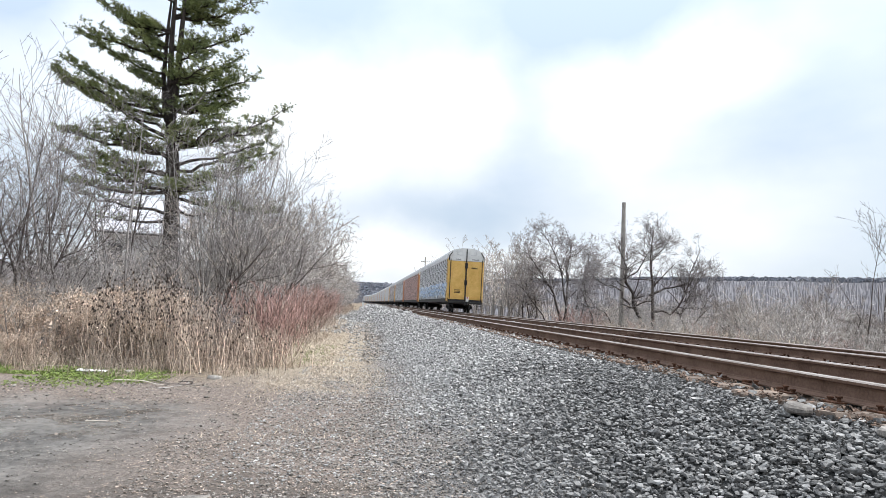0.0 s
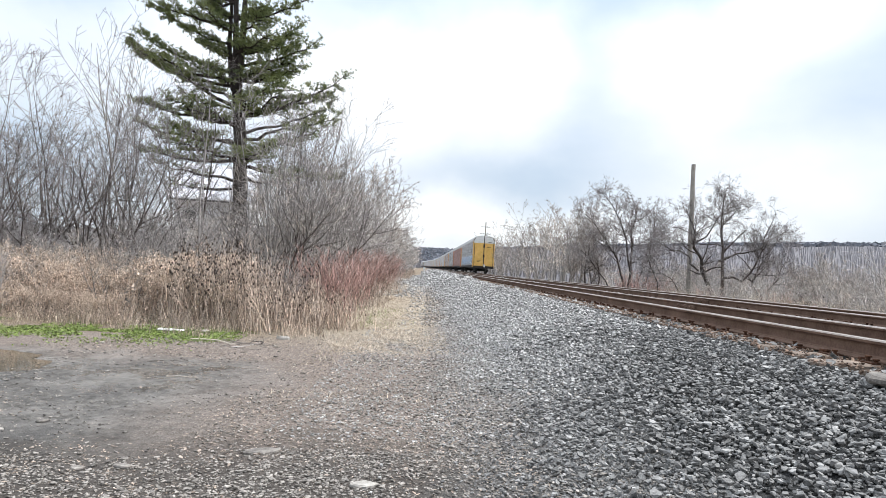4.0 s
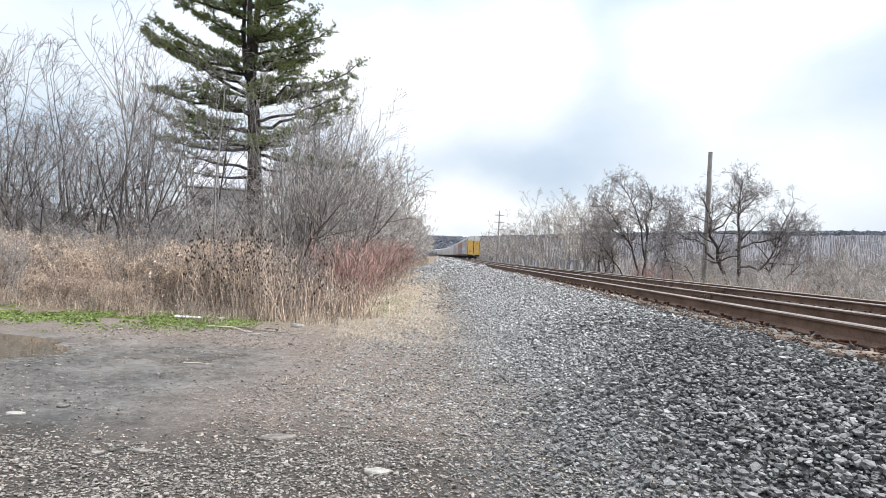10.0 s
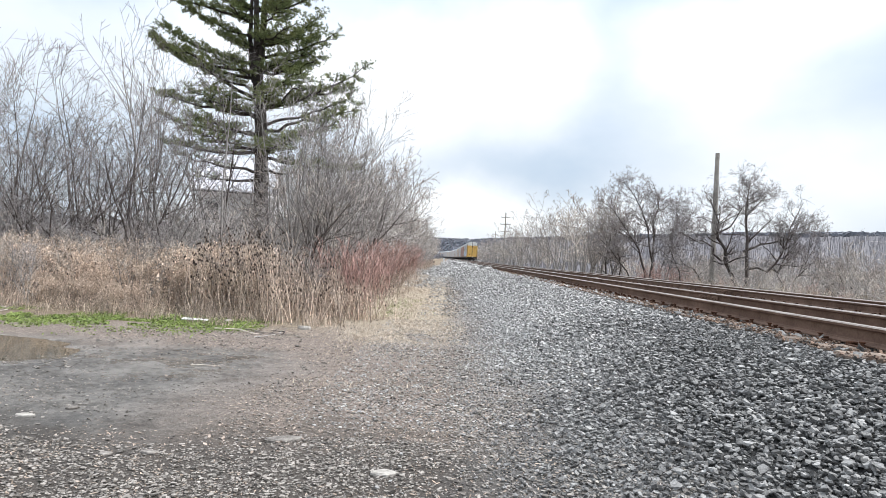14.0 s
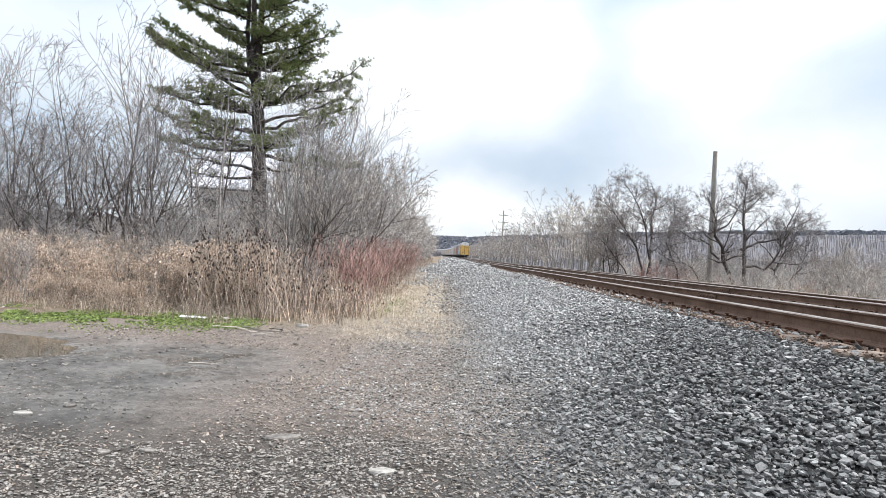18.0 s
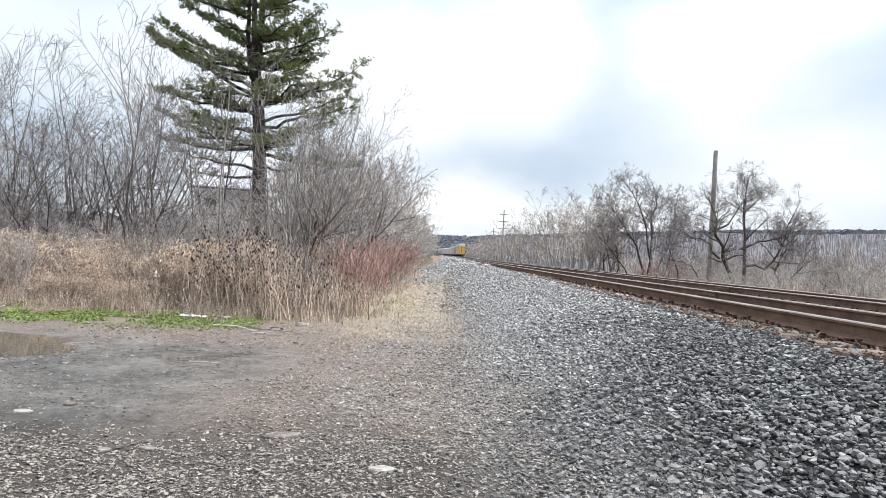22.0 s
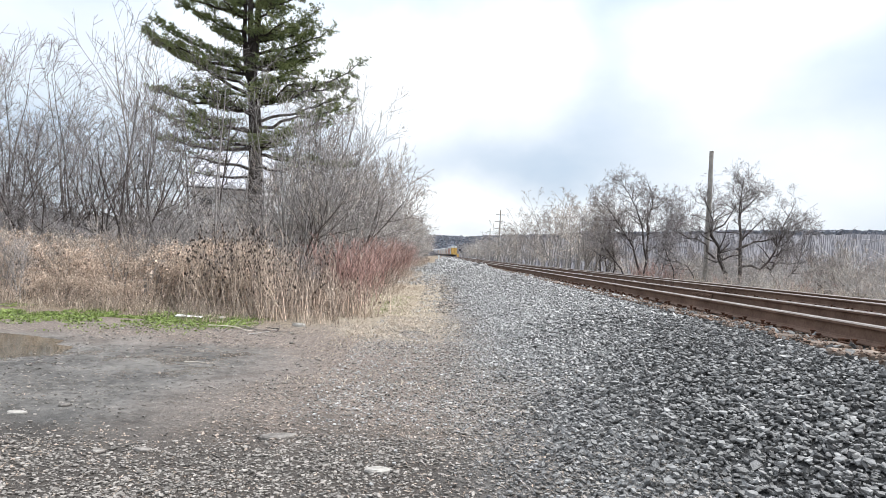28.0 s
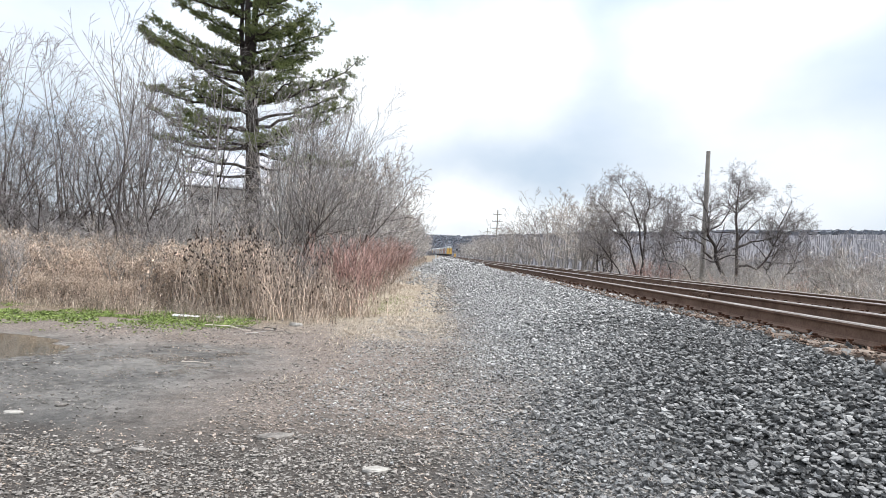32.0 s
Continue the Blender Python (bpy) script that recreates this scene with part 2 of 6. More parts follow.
PAINT_BLUE = material("sprayed_blue", (0.16, 0.34, 0.62), (0.42, 0.58, 0.80), 2, 0.5, 0.0, fine=10)
PAINT_PALE = material("sprayed_white", (0.62, 0.68, 0.74), (0.86, 0.88, 0.90), 2, 0.5, 0.0, fine=10)
RED = material("red_reflector", (0.5, 0.03, 0.02), (0.7, 0.06, 0.04), 3, 0.3, 0.0)
SIDING = material("white_siding", (0.62, 0.62, 0.64), (0.78, 0.78, 0.80), 1.0, 0.7, 0.1, fine=12)
METAL_ROOF = material("pale_metal_roof", (0.52, 0.53, 0.57), (0.68, 0.69, 0.73), 0.8, 0.5, 0.1, metal=0.2, fine=8)
# far haze is mixed into these hill colours as a grey-blue tint
HILL_WOOD = material("hazy_bare_hill_wood", (0.175, 0.17, 0.186), (0.285, 0.276, 0.292), 0.02, 0.95, 0.0, fine=0.2, island=0.15)
HILL_FLOOR = material("hazy_bare_hill_floor", (0.135, 0.128, 0.138), (0.205, 0.196, 0.205), 0.02, 0.95, 0.0, fine=0.2)
HILL_DARK = material("hazy_conifer_ridge", (0.10, 0.108, 0.13), (0.16, 0.168, 0.19), 0.02, 0.95, 0.0, fine=0.2, island=0.3)


def glass_material():
    m = material("window_glass", (0.02, 0.025, 0.03), (0.03, 0.035, 0.04), 2, 0.05, 0.0, spec=0.6)
    return m


GLASS = glass_material()


def water_material():
    m = material("muddy_water", (0.085, 0.070, 0.048), (0.12, 0.10, 0.072), 1.5, 0.03, 0.0, spec=0.55)
    ns, ls = m.node_tree.nodes, m.node_tree.links
    n = ns.new("ShaderNodeTexNoise")
    n.inputs["Scale"].default_value = 9.0
    co = ns.new("ShaderNodeTexCoord")
    ls.new(co.outputs["Object"], n.inputs["Vector"])
    b = ns.new("ShaderNodeBump")
    b.inputs["Strength"].default_value, b.inputs["Distance"].default_value = 0.06, 0.01
    ls.new(n.outputs["Fac"], b.inputs["Height"])
    ls.new(b.outputs[0], ns["Principled BSDF"].inputs["Normal"])
    return m


WATER = water_material()


def ground_material():
    """Brown dirt by the camera, grey gravel towards the track, leaf litter and straw to the side, wet round the
    puddles; shade in the gaps between stones is painted into the colour.
    """
    m = bpy.data.materials.new("dirt_and_gravel")
    m.use_nodes = True
    ns, ls = m.node_tree.nodes, m.node_tree.links
    bsdf = ns["Principled BSDF"]
    co = ns.new("ShaderNodeTexCoord").outputs["Object"]

    def noise_fac(scale, detail=5.0, rough=0.65):
        n = ns.new("ShaderNodeTexNoise")
        n.inputs["Scale"].default_value, n.inputs["Detail"].default_value, n.inputs["Roughness"].default_value = scale, detail, rough
        ls.new(co, n.inputs["Vector"])
        return n.outputs["Fac"]

    def calc(op, *ins, clamp=False):
        n = ns.new("ShaderNodeMath")
        n.operation, n.use_clamp = op, clamp
        for k, v in enumerate(ins):
            if isinstance(v, (int, float)):
                n.inputs[k].default_value = v
            else:
                ls.new(v, n.inputs[k])
        return n.outputs[0]

    def blend(fac, a, b):
        n = ns.new("ShaderNodeMix")
        n.data_type = "RGBA"
        ls.new(fac, n.inputs["Factor"])
        for s, v in (("A", a), ("B", b)):
            if isinstance(v, tuple):
                n.inputs[s].default_value = (*v, 1)
            else:
                ls.new(v, n.inputs[s])
        return n.outputs["Result"]

    def edge(v, lo, hi):
        n = ns.new("ShaderNodeMapRange")
        n.inputs["From Min"].default_value, n.inputs["From Max"].default_value = lo, hi
        ls.new(v, n.inputs["Value"])
        return n.outputs[0]

    sep = ns.new("ShaderNodeSeparateXYZ")
    ls.new(co, sep.inputs[0])
    x, y = sep.outputs["X"], sep.outputs["Y"]
    wob = calc("MULTIPLY_ADD", noise_fac(0.7), 2.4, -1.2)
    wob2 = calc("MULTIPLY_ADD", noise_fac(3.0), 0.9, -0.45)
    xw = calc("ADD", calc("ADD", x, wob2), calc("MULTIPLY", wob, 0.5))
    yw = calc("ADD", calc("ADD", y, wob2), wob)
    grain = noise_fac(38.0, 6.0, 0.75)
    patch = noise_fac(1.3)
    dirt = blend(edge(patch, 0.35, 0.7), (0.32, 0.256, 0.217), (0.51, 0.428, 0.373))
    clod = noise_fac(11.0, 6.0, 0.7)
    dirt = blend(edge(clod, 0.38, 0.60), (0.25, 0.203, 0.172), dirt)
    dirt = blend(edge(grain, 0.44, 0.62), (0.165, 0.133, 0.112), dirt)
    pale = blend(edge(grain, 0.36, 0.60), (0.06, 0.058, 0.056), (0.36, 0.355, 0.35))
    # near-black, so that the shade between ballast stones is in the colour
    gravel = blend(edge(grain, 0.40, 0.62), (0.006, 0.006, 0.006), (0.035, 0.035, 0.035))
    litter = blend(edge(noise_fac(12.0), 0.35, 0.65), (0.11, 0.08, 0.055), (0.30, 0.23, 0.155))
    # paler with distance: lit stone tops at a low view, put into the colour
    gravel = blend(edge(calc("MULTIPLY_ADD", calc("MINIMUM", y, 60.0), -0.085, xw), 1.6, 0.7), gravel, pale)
    straw = blend(edge(noise_fac(16.0), 0.35, 0.65), (0.22, 0.18, 0.13), (0.46, 0.39, 0.30))
    wet = blend(edge(calc("MULTIPLY_ADD", clod, 0.5, calc("MULTIPLY", patch, 0.5)), 0.4, 0.6), (0.06, 0.055, 0.05), (0.20, 0.185, 0.168))
    # wet ground spreads round the puddles, X -9 to -2, Y 3.8 to 8
    wx = edge(xw, -1.3, -2.6)
    wy = calc("MULTIPLY", edge(yw, 3.3, 4.4), edge(yw, 8.4, 7.4))
    wetness = calc("MULTIPLY", wx, wy)
    weeds = calc("MAXIMUM", calc("MULTIPLY", edge(yw, 9.6, 10.6), edge(xw, -2.0, -2.6)), edge(xw, 13.0, 14.5))
    grass = calc("MULTIPLY", calc("MULTIPLY", edge(yw, 9.0, 11.8), calc("MULTIPLY", edge(xw, 0.5, -0.2), edge(yw, 36.0, 24.0))), edge(xw, -3.6, -2.2))
    stones = edge(calc("ADD", xw, calc("MULTIPLY", edge(y, 24.0, 44.0), 2.6)), 0.0, 1.1)
    colour = blend(wetness, dirt, wet)
    # shade between the chips, painted dark under the gravel of the near path
    colour = blend(calc("MULTIPLY", edge(yw, 4.9, 3.9), 0.75), colour, (0.05, 0.045, 0.04))
    colour = blend(weeds, colour, litter)
    colour = blend(grass, colour, straw)
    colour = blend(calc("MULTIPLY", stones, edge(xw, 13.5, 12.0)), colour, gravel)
    ls.new(colour, bsdf.inputs["Base Color"])
    film = calc("MULTIPLY", edge(noise_fac(2.1), 0.38, 0.56), calc("MAXIMUM", edge(yw, 5.2, 6.0), 0.45))
    damp = calc("MULTIPLY", wetness, film)
    ls.new(calc("MULTIPLY_ADD", damp, -0.74, 0.88), bsdf.inputs["Roughness"])
    bsdf.inputs["Specular IOR Level"].default_value = 0.4
    b = ns.new("ShaderNodeBump")
    b.inputs["Distance"].default_value = 0.03
    ls.new(calc("MULTIPLY_ADD", damp, -0.82, 0.95), b.inputs["Strength"])
    ls.new(calc("MULTIPLY_ADD", clod, 1.5, grain), b.inputs["Height"])
    ls.new(b.outputs[0], bsdf.inputs["Normal"])
    return m


GROUND = ground_material()


# ---- mesh building ----
class Shape:
    """Collects vertices and faces of one part."""

    def __init__(self):
        self.v, self.f, self.m = [], [], []

    def add(self, verts, faces, slot=0):
        k = len(self.v)
        self.v.extend(verts)
        for face in faces:
            self.f.append([k + i for i in face])
            self.m.append(slot)

    def box(self, x0, y0, z0, x1, y1, z1, chamfer=0.0, slot=0):
        c = min(chamfer, (x1 - x0) / 3, (y1 - y0) / 3, (z1 - z0) / 3)
        if c <= 0:
            self.add([(x, y, z) for x in (x0, x1) for y in (y0, y1) for z in (z0, z1)],
                     [(0, 1, 3, 2), (4, 6, 7, 5), (0, 4, 5, 1), (2, 3, 7, 6), (0, 2, 6, 4), (1, 5, 7, 3)], slot)
            return
        bm = bmesh.new()
        bmesh.ops.create_cube(bm, size=1.0)
        for v in bm.verts:
            v.co = Vector(((x0 + x1) / 2 + v.co.x * (x1 - x0), (y0 + y1) / 2 + v.co.y * (y1 - y0), (z0 + z1) / 2 + v.co.z * (z1 - z0)))
        bmesh.ops.bevel(bm, geom=bm.edges[:], offset=c, segments=1, affect="EDGES")
        bm.verts.index_update()
        self.add([tuple(v.co) for v in bm.verts], [[v.index for v in f.verts] for f in bm.faces], slot)
        bm.free()

    def tube(self, points, radii, sides=5, cap=True, slot=0):
        k = len(self.v)
        n = len(points)
        last = None
        for i, p in enumerate(points):
            d = (points[min(i + 1, n - 1)] - points[max(i - 1, 0)])
            if d.length < 1e-9:
                d = Vector((0, 0, 1))
            d.normalize()
            if last is None:
                a = d.cross(Vector((0, 0, 1)) if abs(d.z) < 0.9 else Vector((1, 0, 0))).normalized()
            else:
                a = (last - d * last.dot(d)).normalized()
            last = a
            b = d.cross(a)
            r = radii[i]
            for s in range(sides):
                c, q = TRIG[sides][s]
                self.v.append((p.x + r * (a.x * c + b.x * q), p.y + r * (a.y * c + b.y * q), p.z + r * (a.z * c + b.z * q)))
        for i in range(n - 1):
            for s in range(sides):
                s2 = (s + 1) % sides
                self.f.append([k + i * sides + s, k + i * sides + s2, k + (i + 1) * sides + s2, k + (i + 1) * sides + s])
                self.m.append(slot)
        if cap:
            self.f.append([k + s for s in reversed(range(sides))])
            self.f.append([k + (n - 1) * sides + s for s in range(sides)])
            self.m.extend([slot, slot])

    def rod(self, a, b, r, sides=8, slot=0):
        self.tube([Vector(a), Vector(b)], [r, r], sides, True, slot)

    def disc(self, centre, axis, r, thick, sides=16, slot=0):
        c, d = Vector(centre), Vector(axis).normalized() * thick / 2
        self.tube([c - d, c + d], [r, r], sides, True, slot)

    def mesh(self, name, mats, smooth=False):
        me = bpy.data.meshes.new(name)
        me.from_pydata(self.v, [], self.f)
        for mat in mats if isinstance(mats, (list, tuple)) else [mats]:
            me.materials.append(mat)
        if isinstance(mats, (list, tuple)):
            me.polygons.foreach_set("material_index", self.m)
        me.polygons.foreach_set("use_smooth", [smooth] * len(me.polygons))
        me.update()
        return me


TRIG = {s: [(math.cos(2 * math.pi * k / s), math.sin(2 * math.pi * k / s)) for k in range(s)] for s in (3, 4, 5, 6, 7, 8, 10, 12, 16, 20, 24)}


def part(name, shape, mat, parent, label="", smooth=False):
    """Links a shape (or a mesh made before) as one mesh under a thing or a part."""
    ob = new(name, shape if isinstance(shape, bpy.types.Mesh) else shape.mesh(name, mat, smooth))
    ob.parent = parent
    if label:
        tagged(ob, label)
    return ob


def thing(name, place, label, category, group="", kind=""):
    ob = tagged(new(name), label, category, group, kind)
    ob.matrix_basis = place if isinstance(place, Matrix) else Matrix.Translation(place)
    return ob


def piece(name, shape, mat, label="", category="", group="", kind="", place=None, smooth=False):
    """A thing made of one single mesh."""
    ob = tagged(new(name, shape if isinstance(shape, bpy.types.Mesh) else shape.mesh(name, mat, smooth)), label, category, group, kind)
    if place is not None:
        ob.matrix_basis = place
    return ob


def tri_mesh(name, verts, tris, mat):
    me = bpy.data.meshes.new(name)
    n = len(tris)
    me.vertices.add(len(verts))
    me.vertices.foreach_set("co", np.asarray(verts, np.float32).ravel())
    me.loops.add(n * 3)
    me.loops.foreach_set("vertex_index", np.asarray(tris, np.int32).ravel())
    me.polygons.add(n)
    me.polygons.foreach_set("loop_start", np.arange(0, n * 3, 3, dtype=np.int32))
    me.materials.append(mat)
    me.polygons.foreach_set("use_smooth", [False] * n)
    me.update(calc_edges=True)
    me.validate()
    return me


# ---- the lie of the land ----
def soft(v):
    return v + math.log1p(math.exp(-v)) if v > 0 else math.log1p(math.exp(v))


def bend(y):
    """How far the track has swung to the side at y."""
    far = max(0.0, y - 330)
    return -0.0165 * 12 * soft((y - 35) / 12) - far * far / 5600


def rise(y):
    return 0.0018 * 15 * soft((y - 70) / 15)


RAIL_TOP = 0.956
RAILS = (3.88, 5.385, 7.90, 9.405)
TIE_TOP = RAIL_TOP - 0.196
BED = TIE_TOP - 0.06


def bank(u):
    knots = ((-1e9, 0.0), (0.0, 0.0), (0.6, 0.06), (2.9, BED - 0.03), (3.3, BED), (10.0, BED), (10.5, BED - 0.05), (13.6, -0.45), (24, -0.9), (60, -3.5), (140, -7.0), (1e9, -7.0))
    for (a, za), (b, zb) in zip(knots, knots[1:]):
        if u <= b:
            return za + (zb - za) * (u - a) / (b - a)


PUDDLES = ((-6.65, 7.1, 2.35, 0.95, 0.08),)


def lie(x, y):
    u = x - bend(y)
    z = bank(u) + rise(y)
    rough = 0.035 * noise.noise((x * 0.35, y * 0.35, 0.0)) + 0.014 * noise.noise((x * 1.7, y * 1.7, 3.0)) + 0.011 * noise.noise((x * 5.5, y * 5.5, 1.0)) + 0.006 * noise.noise((x * 14, y * 14, 1.0))
    if u < 0.3:
        z += rough
        for px, py, a, b, deep in PUDDLES:
            q = ((x - px) / a) ** 2 + ((y - py) / b) ** 2
            z -= deep * math.exp(-q * 0.9) + rough * math.exp(-q * q * 0.2)
    else:
        z += rough * (0.35 if u < 11 else 1.5)
    return z


def build_ground():
    def steps(*legs):
        out = [legs[0][0]]
        for a, b, d in legs:
            n = max(1, round((b - a) / d))
            out += [a + (b - a) * (k + 1) / n for k in range(n)]
        return out
    xs = steps((-4000, -400, 900), (-400, -60, 40), (-60, -12, 3), (-12, -6, 0.2), (-6, 0.6, 0.05), (0.6, 4.0, 0.12), (4.0, 14, 0.5), (14, 60, 3), (60, 400, 40), (400, 4000, 900))
    ys = steps((-4000, -400, 900), (-400, -20, 40), (-20, 2, 1.5), (2, 3, 0.12), (3, 8, 0.05), (8, 13, 0.09), (13, 30, 0.4), (30, 120, 3), (120, 800, 20), (800, 4400, 900))
    verts = [(x, y, lie(x, y)) for y in ys for x in xs]
    w = len(xs)
    faces = [(j * w + i, j * w + i + 1, (j + 1) * w + i + 1, (j + 1) * w + i) for j in range(len(ys) - 1) for i in range(w - 1)]
    me = bpy.data.meshes.new("ground")
    me.from_pydata(verts, [], faces)
    me.polygons.foreach_set("use_smooth", [True] * len(faces))
    me.materials.append(GROUND)
    tagged(new("ground", me), "brown dirt and grey gravel ground, wet in places", "ground", kind="structure")


build_ground()


def build_hills():
    """The wooded ridges that close the view all round."""
    rng = random.Random(5)

    def height(az):
        d = math.degrees(az)
        knots = ((-180, 40), (-60, 36), (-8, 26), (-1, 28), (2, 29), (5, 34), (12, 43), (25, 55), (34, 60), (48, 62), (90, 56), (180, 40))
        for (a, ha), (b, hb) in zip(knots, knots[1:]):
            if d <= b:
                return ha + (hb - ha) * (d - a) / (b - a)
        return 45

    s = Shape()
    n = 240
    rings = ((420, 0.0), (560, 0.25), (720, 0.68), (860, 0.95), (950, 1.0), (1150, 0.9), (1600, 0.2))
    for k in range(n):
        az = -math.pi + 2 * math.pi * k / n
        for r, q in rings:
            h = (height(az) + 6 * noise.noise((az * 6, q, 0)) * q) * q - 7.5 * (1 - q)
            s.v.append((r * math.sin(az), r * math.cos(az), h))
    m = len(rings)
    for k in range(n):
        for i in range(m - 1):
            a, b = k * m + i, ((k + 1) % n) * m + i
            s.f.append([a, b, b + 1, a + 1])
            s.m.append(0)
    piece("backdrop", s, HILL_FLOOR, "wooded ridge of bare winter trees, painted grey-blue for haze", "hill", kind="structure", smooth=True)
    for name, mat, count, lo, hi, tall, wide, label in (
            ("far_woods", HILL_WOOD, 13000, 440, 800, (5, 9), (0.25, 0.5), "bare winter woods on the hillside, grey with painted haze"),
            ("ridge_conifers", HILL_DARK, 4600, 840, 1000, (1.2, 2.2), (7.0, 13), "dark trees along the ridge top, tinted by painted haze")):
        t = Shape()
        for _ in range(count):
            az = radians(rng.uniform(-9, 60) if name == "far_woods" or rng.random() < 0.7 else rng.uniform(-9, 4))
            r = rng.uniform(lo, hi) if name == "far_woods" or math.degrees(az) > 4 else rng.uniform(600, hi)
            q = 0.0
            for (ra, qa), (rb, qb) in zip(rings, rings[1:]):
                if ra <= r <= rb:
                    q = qa + (qb - qa) * (r - ra) / (rb - ra)
            z = height(az) * q - 7.5 * (1 - q)
            h, w = rng.uniform(*tall), rng.uniform(*wide) / 2
            c = Vector((r * math.sin(az), r * math.cos(az), z - 0.5))
            jx, jy = rng.uniform(-0.3, 0.3) * w, rng.uniform(-0.3, 0.3) * w
            if name == "far_woods":
                t.tube([c, c + Vector((jx, jy, h * 0.55)), c + Vector((jy, jx, h))], [w * 0.5, w, 0.1], 3, False)
            else:
                t.tube([c, c + Vector((jx, jy, h * 0.45)), c + Vector((jy, jx, h * 0.8)), c + Vector((0, 0, h))], [w * 0.5, w, w * 0.85, w * 0.3], 5, False)
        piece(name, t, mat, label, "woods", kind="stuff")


build_hills()


# ---- the double track ----
def line_ys(a, b):
    ys, y = [], a
    while y < b:
        ys.append(y)
        y += 1.5 if y < 60 else 6 if y < 200 else 20
    return ys + [b]


# half of the rail's outline, from the foot's edge to the head: across, up
RAIL_HALF = ((0.076, 0.0), (0.076, 0.011), (0.020, 0.028), (0.010, 0.045), (0.0085, 0.120), (0.013, 0.138), (0.036, 0.148), (0.037, 0.170), (0.030, 0.182), (0.015, 0.186))


def rail_shape(u, a, b):
    s = Shape()
    outline = [(x, z) for x, z in RAIL_HALF] + [(-x, z) for x, z in reversed(RAIL_HALF)]
    n = len(outline)
    ys = line_ys(a, b)
    for y in ys:
        x, z = u + bend(y), RAIL_TOP - 0.186 + rise(y)
        s.v += [(x + p, y, z + q) for p, q in outline]
    for j in range(len(ys) - 1):
        for i in range(n):
            i2 = (i + 1) % n
            s.f.append([j * n + i, (j + 1) * n + i, (j + 1) * n + i2, j * n + i2])
            s.m.append(1 if 7 <= i <= 11 else 0)
    return s


def tie_mesh(seed):
    rng = random.Random(seed)
    s = Shape()
    s.box(-1.30, -0.11, -0.18, 1.30, 0.11, 0.0, 0.018)
    s.v = [(x + rng.uniform(-0.015, 0.015), y + rng.uniform(-0.006, 0.006), z + rng.uniform(-0.008, 0.004)) for x, y, z in s.v]
    return s.mesh("tie", TIE)


def build_track(name, inner, outer, label, near):
    rng = random.Random(inner)
    mid = (inner + outer) / 2
    track = thing(name, (0, 0, 0), label, "railway track", kind="structure")
    for u in (inner, outer):
        part("rail", rail_shape(u, -60, 900), [RUST, HEAD], track)
    ties = [tie_mesh(k) for k in range(5)]
    plates, spikes = Shape(), Shape()
    far_ties = Shape()
    y = -6.0
    while y < 260:
        x, z = mid + bend(y), TIE_TOP + rise(y)
        if y < near:
            t = part("tie", rng.choice(ties), None, track)
            t.matrix_basis = pose(x + rng.uniform(-0.05, 0.05), y, z, 0, 0, rng.uniform(-1.2, 1.2))
        else:
            far_ties.box(x - 1.3, y - 0.11, z - 0.18, x + 1.3, y + 0.11, z)
        if y < 70:
            for u in (inner, outer):
                xr = u + bend(y)
                plates.box(xr - 0.17, y - 0.09, z - 0.002, xr + 0.17, y + 0.09, z + 0.012)
                for side in (-1, 1):
                    for k in (-1, 1):
                        px, py, up = xr + side * (0.095 + rng.uniform(0, 0.02)), y + k * rng.uniform(0.03, 0.07), rng.uniform(0.02, 0.055)
                        spikes.box(px - 0.011, py - 0.011, z, px + 0.011, py + 0.011, z + up)
                        spikes.box(px - 0.022, py - 0.018, z + up, px + 0.022, py + 0.018, z + up + 0.016, 0.004)
                    # rail anchors against the ties
                    if rng.random() < 0.7:
                        py = y + rng.choice((-0.14, 0.14))
                        spikes.box(xr + side * 0.085 - 0.03, py - 0.02, z - 0.03, xr + side * 0.085 + 0.03, py + 0.02, z + 0.035, 0.006)
        y += 0.50 + rng.uniform(-0.03, 0.03)
    tagged(part("tie_plates", plates, SPIKE, track), kind="stuff")
    tagged(part("spikes", spikes, SPIKE, track), kind="stuff")
    tagged(part("far_ties", far_ties, TIE, track), kind="stuff")
    return track


near_track = build_track("near_railway_track", RAILS[0], RAILS[1], "rusty steel rails on weathered wooden ties in ballast", 46)
far_track = build_track("far_railway_track", RAILS[2], RAILS[3], "rusty railway track with worn rail heads", 30)


def joint_bar(track, u, y):
    s = Shape()
    for side in (-1, 1):
        x0 = u + bend(y) + side * 0.022
        s.box(min(x0, x0 + side * 0.022), y - 0.45, RAIL_TOP - 0.15, max(x0, x0 + side * 0.022), y + 0.45, RAIL_TOP - 0.055, 0.006)
        for k in range(6):
            s.disc((x0 + side * 0.03, y - 0.375 + k * 0.15, RAIL_TOP - 0.10), (1, 0, 0), 0.02, 0.035, 8)
    part("joint_bar", s, RUST, track, "bolted rusty joint bar")


joint_bar(far_track, RAILS[2], 17.2)
joint_bar(near_track, RAILS[1], 12.4)
joint_bar(near_track, RAILS[0], 31.0)


